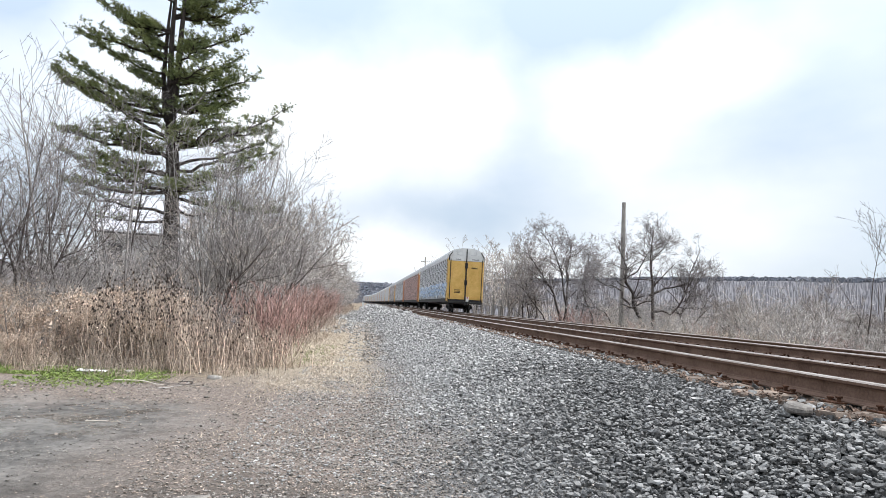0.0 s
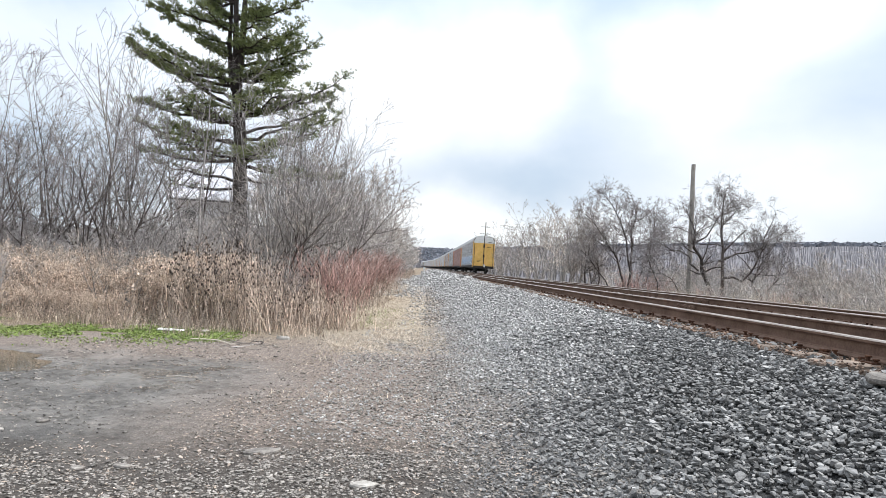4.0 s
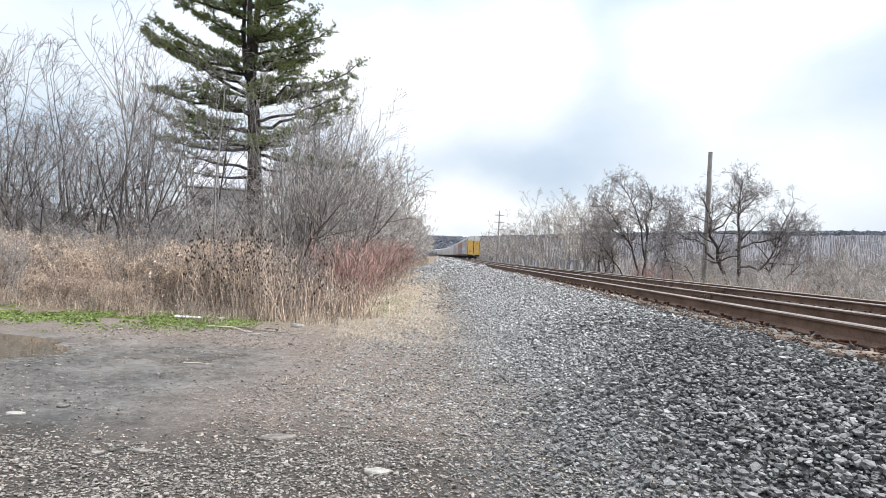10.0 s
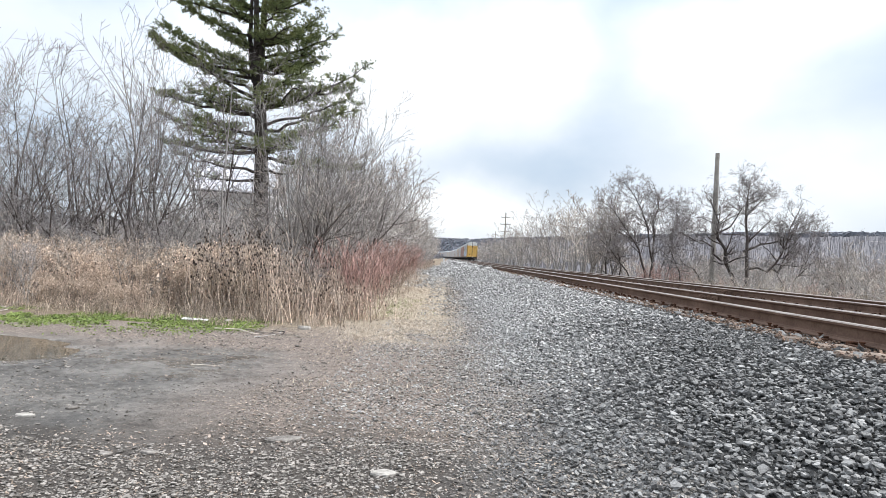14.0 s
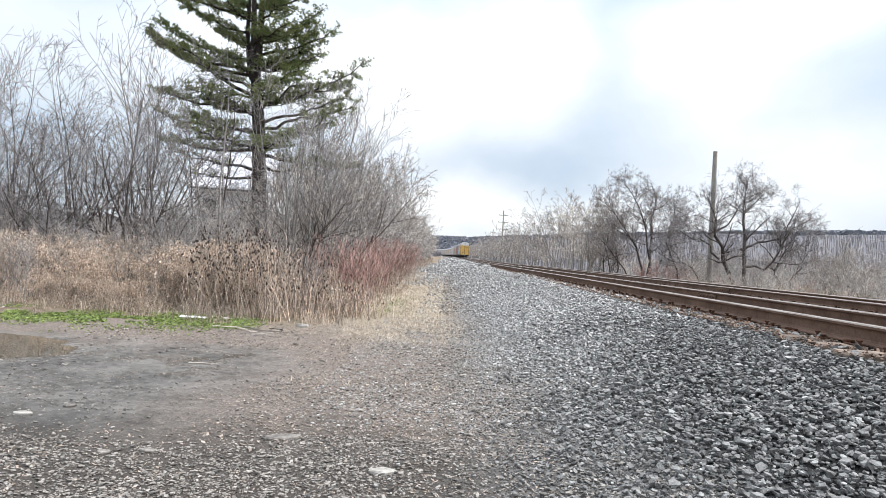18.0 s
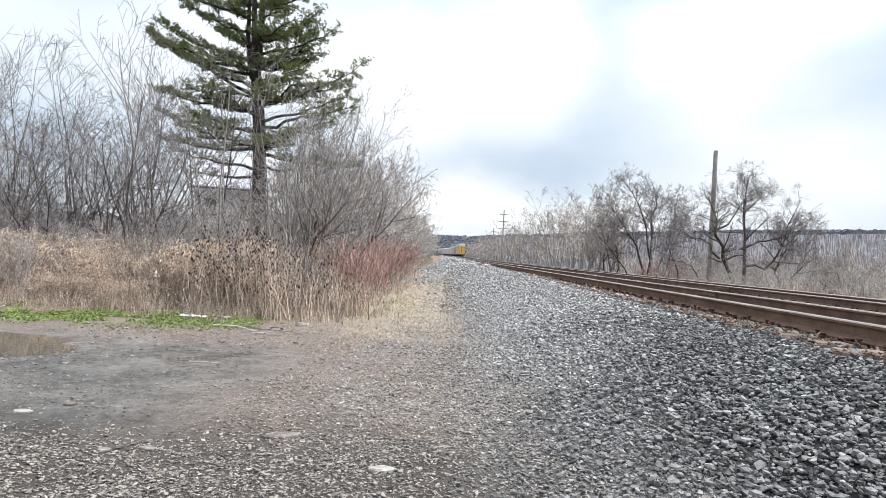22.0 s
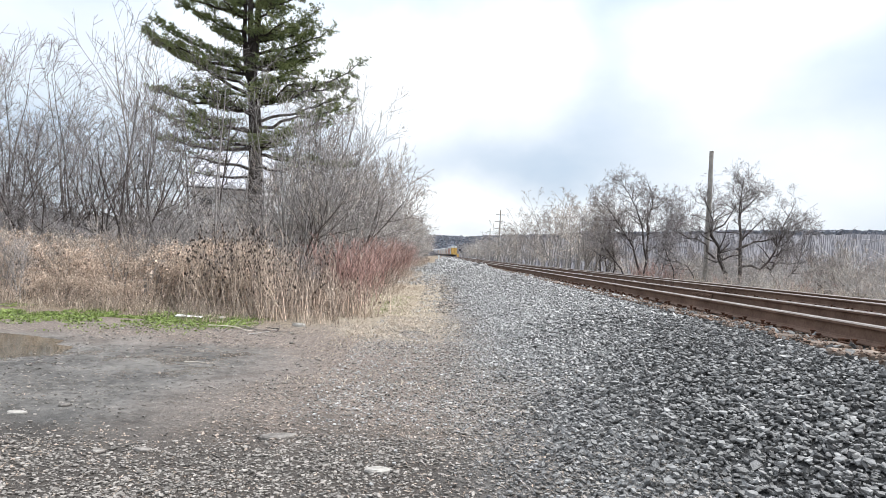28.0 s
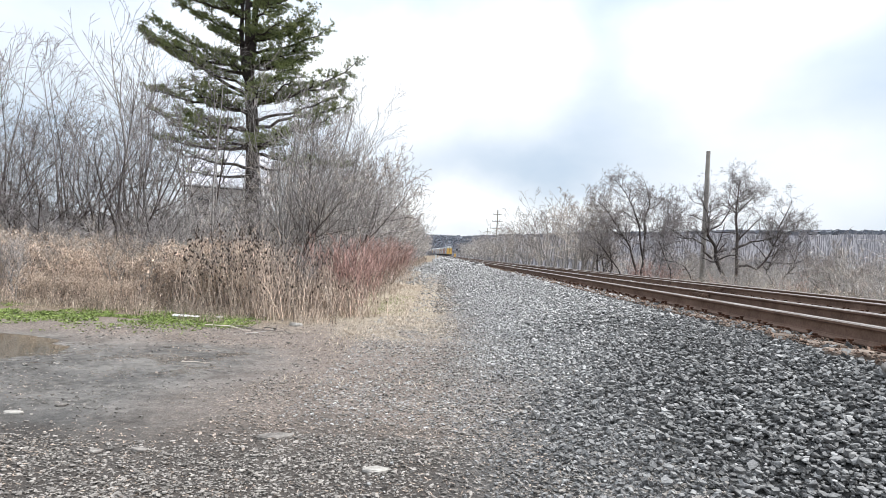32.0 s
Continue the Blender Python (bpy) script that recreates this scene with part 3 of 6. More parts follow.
# ---- stones: ballast, path gravel ----
def stone_forms(count, seed, flat):
    rng = random.Random(seed)
    forms = []
    for _ in range(count):
        bm = bmesh.new()
        # a broken splinter: few corners, thrown out from the middle by different amounts
        wide, deep, thick = rng.uniform(0.92, 1.22), rng.uniform(0.65, 1.0), flat * rng.uniform(0.75, 1.2)
        tip, turn = rng.uniform(-0.35, 0.35), rng.uniform(-0.35, 0.35)
        for k in range(9):
            # four corners below, five round a tipped top face
            a = k * math.pi / 2 + rng.uniform(-0.6, 0.6) if k < 4 else k * math.pi * 0.4 + rng.uniform(-0.4, 0.4)
            r = rng.uniform(0.6, 0.95) if k < 4 else rng.uniform(0.6, 1.05)
            x, y = math.cos(a) * wide * r, math.sin(a) * deep * r
            bm.verts.new((x, y, -thick * rng.uniform(0.3, 1.0) if k < 4 else thick * (0.75 + tip * x + turn * y + rng.uniform(-0.1, 0.1))))
        bmesh.ops.convex_hull(bm, input=bm.verts[:])
        loose = [v for v in bm.verts if not v.link_faces]
        bmesh.ops.delete(bm, geom=loose, context="VERTS")
        bmesh.ops.triangulate(bm, faces=bm.faces[:])
        bm.verts.index_update()
        forms.append((np.array([v.co[:] for v in bm.verts]), np.array([[v.index for v in f.verts] for f in bm.faces])))
        bm.free()
    return forms


BALLAST_FORMS = stone_forms(32, 3, 0.42)
CHIP_FORMS = stone_forms(18, 4, 0.36)


def scatter(forms, places, sizes, tilt, seed):
    """Vertices and triangles of many stones at places (n, 3), each turned at random."""
    rng = np.random.default_rng(seed)
    n = len(places)
    pick = rng.integers(0, len(forms), n)
    all_v, all_t, base = [], [], 0
    for k, (v, t) in enumerate(forms):
        at = np.nonzero(pick == k)[0]
        if not len(at):
            continue
        m = len(at)
        yaw, tx, ty = rng.uniform(0, 2 * np.pi, m), rng.normal(0, tilt, m), rng.normal(0, tilt, m)
        p = v[None] * (sizes[at][:, None, None] * rng.uniform(0.85, 1.15, (m, 1, 3)))
        c, s = np.cos(tx)[:, None], np.sin(tx)[:, None]
        p = np.stack([p[..., 0], p[..., 1] * c - p[..., 2] * s, p[..., 1] * s + p[..., 2] * c], -1)
        c, s = np.cos(ty)[:, None], np.sin(ty)[:, None]
        p = np.stack([p[..., 0] * c + p[..., 2] * s, p[..., 1], -p[..., 0] * s + p[..., 2] * c], -1)
        c, s = np.cos(yaw)[:, None], np.sin(yaw)[:, None]
        p = np.stack([p[..., 0] * c - p[..., 1] * s, p[..., 0] * s + p[..., 1] * c, p[..., 2]], -1)
        p = p + places[at][:, None]
        all_v.append(p.reshape(-1, 3))
        all_t.append((t[None] + (base + np.arange(m) * len(v))[:, None, None]).reshape(-1, 3))
        base += m * len(v)
    return np.concatenate(all_v), np.concatenate(all_t)


def strew(rng, u0, u1, y0, y1, per_m2, size, fade=None):
    """Places and sizes of stones over a strip beside the track."""
    n = int((u1 - u0) * (y1 - y0) * per_m2)
    out, sizes = [], []
    for _ in range(n):
        y = rng.uniform(y0, y1)
        u = rng.uniform(u0, u1)
        if fade and rng.random() > fade(u, y):
            continue
        x = u + bend(y)
        r = size * (min(1.0, max(0.5, 0.5 + 0.36 * u)) if size > 0.014 and y < 14 else 1.0) * min(2.3, max(0.42, rng.lognormvariate(0, 0.36)))
        out.append((x, y, lie(x, y) + r * (rng.uniform(0.25, 1.25) if size > 0.014 else rng.uniform(-0.1, 0.6))))
        sizes.append(r)
    return np.array(out), np.array(sizes)


def build_stones():
    rng = random.Random(11)

    def shoulder(u, y):
        # the ballast thins out towards the path, in patches
        edge = 0.5 + 0.55 * noise.noise((y * 0.6, u, 2.0)) + 0.35 * noise.noise((y * 2.2, u * 2, 4.0))
        return min(1.0, max(0.04 if y < 12 else 0.10, (u - 0.05 + (edge - 0.5) * 1.4) / 1.4))

    bands = ((-0.7, 3.35, 2.3, 8, 1900, 0.0148), (-0.7, 3.35, 8, 18, 1250, 0.0172), (-0.7, 3.35, 18, 40, 420, 0.027), (-0.7, 3.35, 40, 45, 120, 0.05), (-0.7, 3.35, 45, 90, 50, 0.08), (-3.4, -0.7, 26, 100, 26, 0.05), (-0.7, 3.35, 90, 170, 14, 0.13),
             (0.2, 3.35, -7, 2.3, 420, 0.028), (3.3, 10.6, -7, 3.5, 110, 0.030), (3.3, 4.4, 3, 30, 420, 0.025), (4.4, 10.6, 4, 30, 110, 0.030), (4.4, 10.6, 30, 70, 20, 0.045))
    bed = thing("ballast_bed", (0, 0, 0), "grey crushed-stone ballast heaped beside the track", "ballast", kind="structure")
    dark, pale = [], []
    for k, (u0, u1, y0, y1, per, size) in enumerate(bands):
        p, s = strew(rng, u0, u1, y0, y1, per, size, shoulder if u0 == -0.7 else None)
        if k == 0:
            # the stones of one stretch nearest to the camera lie singly
            mine = (p[:, 0] > 1.1) & (p[:, 0] < 2.2) & (p[:, 1] > 2.9) & (p[:, 1] < 3.75)
            singles, single_sizes = p[mine][:300], s[mine][:300]
            keep = np.ones(len(p), bool)
            keep[np.nonzero(mine)[0][:300]] = False
            p, s = p[keep], s[keep]
            meshes = [tri_mesh("ballast_stone", v, t, STONE) for v, t in BALLAST_FORMS]
            for (x, y, z), r in zip(singles, single_sizes):
                o = part("ballast_stone", rng.choice(meshes), None, bed)
                o.matrix_basis = pose(x, y, z, rng.gauss(0, 16), rng.gauss(0, 16), rng.uniform(0, 360)) @ Matrix.Diagonal((r, r, r, 1))
        # dusty paler stones on the path's side, more further along to paint lit tops
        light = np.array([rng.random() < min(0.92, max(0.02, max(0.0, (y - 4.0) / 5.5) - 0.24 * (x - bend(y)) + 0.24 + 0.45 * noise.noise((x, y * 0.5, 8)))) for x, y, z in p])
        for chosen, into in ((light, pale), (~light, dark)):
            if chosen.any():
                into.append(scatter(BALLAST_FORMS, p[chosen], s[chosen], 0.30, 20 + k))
    # dusty chips where the ballast runs out into the path
    p, s = strew(rng, -1.2, 1.3, 4.6, 13, 420, 0.0105)
    pale.append(scatter(CHIP_FORMS, p, s, 0.2, 35))
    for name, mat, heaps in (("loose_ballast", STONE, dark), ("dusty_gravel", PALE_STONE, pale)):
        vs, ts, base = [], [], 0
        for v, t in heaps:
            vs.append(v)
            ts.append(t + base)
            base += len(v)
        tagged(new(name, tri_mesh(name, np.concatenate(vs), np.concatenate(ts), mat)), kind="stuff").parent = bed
    # chips in the dirt of the path
    vs, ts, base = [], [], 0

    def dirt(u, y):
        q = 0.55 + 0.9 * noise.noise((u * 0.8, y * 0.8, 7.0))
        if u < -1.7 and 4.0 < y < 7.9:
            q *= 0.28
        if y > 9.5 and u < -1.0:
            q *= 0.25
        return q
    for k, (u0, u1, y0, y1, per, size) in enumerate(((-4.6, 0.9, 2.4, 6, 1700, 0.0085), (-4.0, 1.5, 2.4, 4.3, 2200, 0.0098), (0.0, 1.5, 4.0, 9.0, 900, 0.0115), (-4.6, 0.9, 2.4, 5, 70, 0.016), (-5, 0.6, 6, 12, 300, 0.012), (-1.0, 0.9, 5, 13, 800, 0.012), (-6.0, 1.3, -4, 2.5, 420, 0.0125), (-0.1, 0.6, 13, 40, 160, 0.024))):
        p, s = strew(rng, u0, u1, y0, y1, per, size, dirt)
        v, t = scatter(CHIP_FORMS, p, s, 0.16, 40 + k)
        vs.append(v)
        ts.append(t + base)
        base += len(v)
    tagged(new("path_gravel", tri_mesh("path_gravel", np.concatenate(vs), np.concatenate(ts), CHIP)), "pale gravel chips trodden into the dirt", "gravel", kind="stuff")

    # lumps of dry soil on the open dirt
    p, s = strew(rng, -5.0, 0.7, 3.8, 10.6, 460, 0.0088, lambda u, y: 0.5 + 1.1 * noise.noise((u * 0.9, y * 1.3, 17.0)) - (0.9 if u < -1.7 and y < 8 else 0))
    v, t = scatter(CHIP_FORMS, p, s, 0.3, 71)
    tagged(new("soil_clods", tri_mesh("soil_clods", v, t, CLOD)), "brown lumps of dry soil on the path", "soil", kind="stuff")


build_stones()


def build_litter():
    """Dead leaves, bark and straw trodden into the path."""
    rng = np.random.default_rng(15)
    c = []
    while len(c) < 19000:
        x, y = rng.uniform(-4.6, 0.8), 2.6 + 9 * rng.random()
        if rng.random() < 0.55 + 0.9 * noise.noise((x * 0.9, y * 0.9, 12.0)) - (0.4 if x < -1.8 and 4 < y < 8 else 0):
            c.append((x, y, lie(x, y) + 0.006))
    c = np.array(c)
    n = len(c)
    a = rng.uniform(0, 2 * np.pi, n)
    d = np.stack([np.cos(a), np.sin(a), rng.normal(0, 0.18, n)], 1)
    w = np.stack([-np.sin(a), np.cos(a), rng.normal(0, 0.25, n)], 1)
    long, wide = rng.uniform(0.006, 0.022, (n, 1)), rng.uniform(0.002, 0.006, (n, 1))
    v = np.stack([c - d * long, c + w * wide, c + d * long, c - w * wide], 1).reshape(-1, 3)
    k = (np.arange(n) * 4)[:, None]
    t = np.concatenate([k + np.array([0, 3, 1]), k + np.array([1, 3, 2])])
    piece("path_litter", tri_mesh("path_litter", v, t, LITTER), None, "brown leaf litter and straw bits on the dirt", "litter", kind="stuff")


build_litter()


def flat_stone(x, y, wide, deep, thick, turn, label, mat=SLAB, lift=0.0, tip=0.0):
    rng = random.Random(int(x * 100 + y * 10))
    s = Shape()
    n = 9
    rim = [(math.cos(2 * math.pi * k / n) * wide / 2 * rng.uniform(0.8, 1.1), math.sin(2 * math.pi * k / n) * deep / 2 * rng.uniform(0.8, 1.1)) for k in range(n)]
    for q, z in ((0.86, -0.5), (1.0, -0.1), (0.98, 0.25), (0.82, 0.5)):
        s.v += [(a * q, b * q, z * thick + rng.uniform(-0.1, 0.1) * thick) for a, b in rim]
    for j in range(3):
        for i in range(n):
            s.f.append([j * n + i, j * n + (i + 1) % n, (j + 1) * n + (i + 1) % n, (j + 1) * n + i])
    s.f += [list(reversed(range(n))), [3 * n + i for i in range(n)]]
    s.m = [0] * len(s.f)
    piece("flat_stone", s, mat, label, "stone", "loose stones", place=pose(x, y, lie(x, y) + thick * 0.3 + lift, tip, 0, turn))


flat_stone(-0.34, 3.69, 0.17, 0.10, 0.03, 10, "pale flat stone lying in the gravel path")
flat_stone(-1.10, 4.20, 0.24, 0.13, 0.03, 20, "tan flat stone half sunk in the dirt", CHIP)
flat_stone(3.16, 4.12, 0.34, 0.2, 0.06, 35, "broad grey rock slab beside the tie ends", CHIP, 0.05, 8)
flat_stone(3.22, 3.35, 0.30, 0.2, 0.06, 70, "flat brown rock beside the tie ends", CHIP, 0.03)
flat_stone(-2.45, 10.3, 0.24, 0.15, 0.07, 0, "pale rounded rock at the edge of the weeds")
flat_stone(-3.9, 10.6, 0.18, 0.14, 0.07, 40, "small pale rock among the weeds")
flat_stone(-3.15, 4.5, 0.15, 0.08, 0.02, 5, "bright pale flat stone on the wet dirt")
flat_stone(-2.95, 4.75, 0.10, 0.07, 0.02, 40, "small tan pebble on the wet dirt", CHIP)
flat_stone(-2.1, 3.75, 0.09, 0.06, 0.02, 0, "small tan pebble on the wet dirt", CHIP)
flat_stone(-1.85, 3.8, 0.12, 0.06, 0.02, 0, "small tan pebble on the wet dirt", CHIP)


def build_debris():
    """Rusty scale, bark and spalls along the foot of the near rails."""
    rng = random.Random(61)
    p, s = strew(rng, 3.25, 3.80, 2.5, 40, 330, 0.0135)
    v, t = scatter(CHIP_FORMS, p + np.array([0, 0, 0.055]), s, 0.5, 62)
    tagged(new("rail_debris", tri_mesh("rail_debris", v, t, DEBRIS)), "rusty brown debris along the rail foot", "debris", kind="stuff")


build_debris()


def build_puddles():
    for (px, py, a, b, deep), label in zip(PUDDLES, ("wide muddy puddle that mirrors the dry weeds",)):
        s = Shape()
        n = 40
        s.v.append((0, 0, 0))
        for k in range(n):
            w = 2 * math.pi * k / n
            q = 1 + 0.16 * noise.noise((math.cos(w) * 1.5 + px, math.sin(w) * 1.5, py)) + 0.10 * noise.noise((math.cos(w) * 5, math.sin(w) * 5 + px, py))
            s.v.append((math.cos(w) * a * q, math.sin(w) * b * q, 0))
        s.f = [[0, 1 + k, 1 + (k + 1) % n] for k in range(n)]
        s.m = [0] * n
        piece("puddle", s, WATER, label, "puddle", place=Matrix.Translation((px, py, -deep * 0.36)))


build_puddles()


# ---- poles, marker posts, signal ----
def round_pole(s, height, r0, r1, sides=12, lean=0.0):
    n = 7
    s.tube([Vector((lean * height * k / n + 0.01 * math.sin(k * 1.7), 0.01 * math.cos(k), height * k / n)) for k in range(n + 1)],
           [r0 + (r1 - r0) * k / n for k in range(n + 1)], sides)


def build_pole():
    x, y = 15.62, 36.1
    z = lie(x, y)
    s = Shape()
    round_pole(s, 7.24 + EYE - z + 0.3, 0.165, 0.12)
    ob = thing("utility_pole", (x, y, z - 0.3), "bare weathered grey wooden utility pole without wires", "pole")
    part("pole", s, POLE, ob)
    b = Shape()
    for k in range(3):
        b.box(-0.14 - 0.02, -0.02, 8.1 - k * 0.5, -0.10, 0.02, 8.14 - k * 0.5, 0.004)
    tagged(part("step_bolts", b, BLACK, ob), kind="stuff")


build_pole()


def power_pole(x, y, top, arms, label):
    z = lie(x, y)
    ob = thing("power_pole", (x, y, z - 0.3), label, "pole", "power line poles")
    s = Shape()
    h = top + EYE - z + 0.3
    round_pole(s, h, 0.2, 0.13)
    part("pole", s, POLE, ob)
    for k in range(arms):
        a = Shape()
        w = (2.2, 2.6, 2.6)[k % 3]
        zz = h - 1.2 - k * 1.75
        a.box(-w / 2, -0.08, zz - 0.07, w / 2, 0.08, zz + 0.07, 0.01)
        arm = part("crossarm", a, POLE, ob)
        for q in (-0.47, -0.2, 0.2, 0.47):
            i = Shape()
            for c, r in ((0.10, 0.05), (0.17, 0.07), (0.24, 0.05)):
                i.disc((q * w, 0, zz + c), (0, 0, 1), r, 0.06, 8)
            part("insulator", i, GALV, arm)


power_pole(13.0, 150, 12.35, 3, "tall wooden power pole with three crossarms")
power_pole(16.3, 230, 11.6, 3, "distant wooden power pole with crossarms")


def build_posts():
    y = 110
    x = -1.35
    z = lie(x, y)
    s = Shape()
    s.box(-0.11, -0.05, -0.2, 0.11, 0.05, 1.15, 0.02)
    p = thing("marker_post", (x, y, z), "short white trackside marker post", "post")
    part("post", s, WHITE, p)
    h = Shape()
    h.box(-0.2, -0.065, 0.95, 0.2, -0.052, 1.4, 0.004)
    part("sign_plate", h, WHITE, p)
    y = 205
    x = 9.6 + bend(0)
    z = lie(x, y)
    b = thing("equipment_box", (x, y, z), "small white trackside equipment box", "box")
    s = Shape()
    s.box(-0.55, -0.4, 0.25, 0.55, 0.4, 1.15, 0.03)
    part("cabinet", s, WHITE, b)
    for k in (-0.4, 0.4):
        leg = Shape()
        leg.box(k - 0.05, -0.05, -0.6, k + 0.05, 0.05, 0.25)
        part("leg", leg, GALV, b)
    lid = Shape()
    lid.box(-0.6, -0.45, 1.15, 0.6, 0.45, 1.21, 0.01)
    part("lid", lid, GALV, b)


build_posts()


def build_signal():
    y = 312
    x = 8.655 + bend(y) + 2.9
    z = RAIL_TOP + rise(y) - 0.4
    ob = thing("railway_signal", (x, y, z), "trackside signal mast with a round black target and a ladder", "signal")
    s = Shape()
    s.rod((0, 0, 0), (0, 0, 5.0), 0.09, 10)
    part("mast", s, GALV, ob)
    s = Shape()
    s.disc((0, -0.18, 4.1), (0, 1, 0), 0.62, 0.04, 24)
    head = part("target", s, BLACK, ob)
    s = Shape()
    s.tube([Vector((0, -0.2, 4.1)), Vector((0, -0.5, 4.1))], [0.13, 0.15], 12)
    part("hood", s, BLACK, head)
    s = Shape()
    for k in (-0.2, 0.2):
        s.rod((k, 0.3, 0.2), (k, 0.3, 4.6), 0.025, 6)
    for k in range(12):
        s.rod((-0.2, 0.3, 0.5 + k * 0.34), (0.2, 0.3, 0.5 + k * 0.34), 0.018, 6)
    part("ladder", s, GALV, ob)
    s = Shape()
    s.box(-1.5, -0.5, 0.0, -0.5, 0.5, 1.9, 0.04)
    part("relay_cabinet", s, YELLOW, ob, "yellowish relay cabinet at the mast foot")
    s = Shape()
    s.box(-0.5, -0.5, -0.6, 0.5, 0.5, 0.06, 0.03)
    part("footing", s, SLAB, ob)


build_signal()


# ---- the house behind the pine ----
def build_house():
    ob = thing("house", pose(-15.3, 41, 0, 0, 0, 8), "small two-storey house with pale siding and a pale metal roof", "house")
    w, d, eave, ridge = 4.6, 6.5, 5.3, 7.9
    s = Shape()
    s.box(-w / 2, 0, -0.3, w / 2, 0.18, eave)
    part("wall", s, SIDING, ob)
    s = Shape()
    s.box(-w / 2, d - 0.18, -0.3, w / 2, d, eave)
    part("wall", s, SIDING, ob)
    for x in (-w / 2, w / 2 - 0.18):
        s = Shape()
        s.box(x, 0.18, -0.3, x + 0.18, d - 0.18, eave)
        s.add([(x, 0.1, eave), (x + 0.18, 0.1, eave), (x, d / 2, ridge - 0.15), (x + 0.18, d / 2, ridge - 0.15), (x, d - 0.1, eave), (x + 0.18, d - 0.1, eave)],
              [(0, 2, 4), (1, 5, 3), (0, 1, 3, 2), (2, 3, 5, 4), (0, 4, 5, 1)])
        part("gable_wall", s, SIDING, ob)
    for side in (0, 1):
        s = Shape()
        y0, y1 = (-0.45, d / 2) if side == 0 else (d + 0.45, d / 2)
        z0 = eave - 0.25
        v = []
        for x in (-w / 2 - 0.4, w / 2 + 0.4):
            v += [(x, y0, z0), (x, y1, ridge), (x, y1, ridge + 0.12), (x, y0, z0 + 0.12)]
        s.add(v, [(0, 1, 2, 3), (4, 7, 6, 5), (0, 3, 7, 4), (1, 5, 6, 2), (3, 2, 6, 7), (0, 4, 5, 1)])
        roof = part("roof", s, METAL_ROOF, ob)
        if side == 0:
            for k in range(22):
                x = -w / 2 - 0.35 + k * (w + 0.7) / 21
                r = Shape()
                r.tube([Vector((x, y0, z0 + 0.13)), Vector((x, y1, ridge + 0.13))], [0.025, 0.025], 4)
                part("seam", r, METAL_ROOF, roof)
    s = Shape()
    s.box(-w / 2 - 0.4, -0.55, eave - 0.32, w / 2 + 0.4, -0.45, eave - 0.2, 0.01)
    part("gutter", s, BLACK, ob)
    for x in (-1.3, 1.2):
        for z in (1.0, 3.2):
            win = part("window", shape_box(x - 0.5, -0.05, z, x + 0.5, -0.004, z + 1.25, 0.01), WHITE, ob)
            part("pane", shape_box(x - 0.42, -0.062, z + 0.08, x + 0.42, -0.052, z + 1.17), GLASS, win)


def shape_box(*a):
    s = Shape()
    s.box(*a)
    return s


build_house()


# ---- the train ----
CAR_LENGTH, CAR_PITCH = 27.3, 28.5
TRAIN_AT, TRAIN_SPEED = 53.0, 9.33


def panel_mesh(mat, w, h):
    """One corrugated side panel: horizontal ribs between two flat borders."""
    s = Shape()
    ribs = 6
    prof = [(0.0, 0.0)]
    for k in range(ribs):
        z = 0.06 + (h - 0.12) * k / ribs
        q = (h - 0.12) / ribs
        prof += [(0.0, z), (-0.028, z + q * 0.25), (-0.028, z + q * 0.6), (0.0, z + q * 0.85)]
    prof += [(0.0, h)]
    for y in (0.02, w - 0.02):
        s.v += [(x, y, z) for x, z in prof]
    n = len(prof)
    s.f = [[k, k + 1, n + k + 1, n + k] for k in range(n - 1)]
    # the slots between the ribs are dark
    s.m = [1 if k >= 1 and (k - 1) % 4 in (0, 3) else 0 for k in range(n - 1)]
    return s.mesh("side_panel", [mat, BLACK])


def roof_outline():
    pts = []
    for k in range(13):
        a = math.pi * k / 12
        x = 1.60 * math.cos(a)
        z = 4.85 + 0.92 * math.sin(a) ** 0.62
        pts.append((x, z))
    return pts


def wheelset_shape():
    s = Shape()
    s.rod((-0.95, 0, 0), (0.95, 0, 0), 0.085, 10)
    for side in (-1, 1):
        x = side * 0.755
        s.disc((x, 0, 0), (1, 0, 0), 0.42, 0.13, 24)
        s.disc((x - side * 0.075, 0, 0), (1, 0, 0), 0.445, 0.03, 24)
        s.disc((x + side * 0.08, 0, 0), (1, 0, 0), 0.16, 0.06, 12)
    return s


WHEELSET = wheelset_shape().mesh("wheelset", BLACK)


def build_truck(car, y):
    bolster = Shape()
    bolster.box(-1.05, -0.18, 0.42, 1.05, 0.18, 0.74, 0.04)
    truck = part("truck", bolster, BLACK, car, "black cast-steel truck")
    truck.matrix_basis = Matrix.Translation((0, y, 0))
    for side in (-1, 1):
        f = Shape()
        x = side * 1.0
        f.box(x - 0.07, -1.2, 0.33, x + 0.07, -0.75, 0.62, 0.03)
        f.box(x - 0.07, 0.75, 0.33, x + 0.07, 1.2, 0.62, 0.03)
        f.box(x - 0.07, -0.8, 0.55, x + 0.07, 0.8, 0.72, 0.03)
        f.box(x - 0.07, -0.45, 0.22, x + 0.07, 0.45, 0.36, 0.03)
        f.box(x - 0.06, -0.5, 0.3, x + 0.06, -0.36, 0.6)
        f.box(x - 0.06, 0.36, 0.3, x + 0.06, 0.5, 0.6)
        for k in (-0.2, 0.0, 0.2):
            f.rod((x, k, 0.35), (x, k, 0.56), 0.07, 8)
        part("side_frame", f, BLACK, truck)
    sets = []
    for k in (-0.86, 0.86):
        w = part("wheelset", WHEELSET, None, truck)
        w.matrix_basis = Matrix.Translation((0, k, 0.42))
        sets.append((w, k))
    return sets


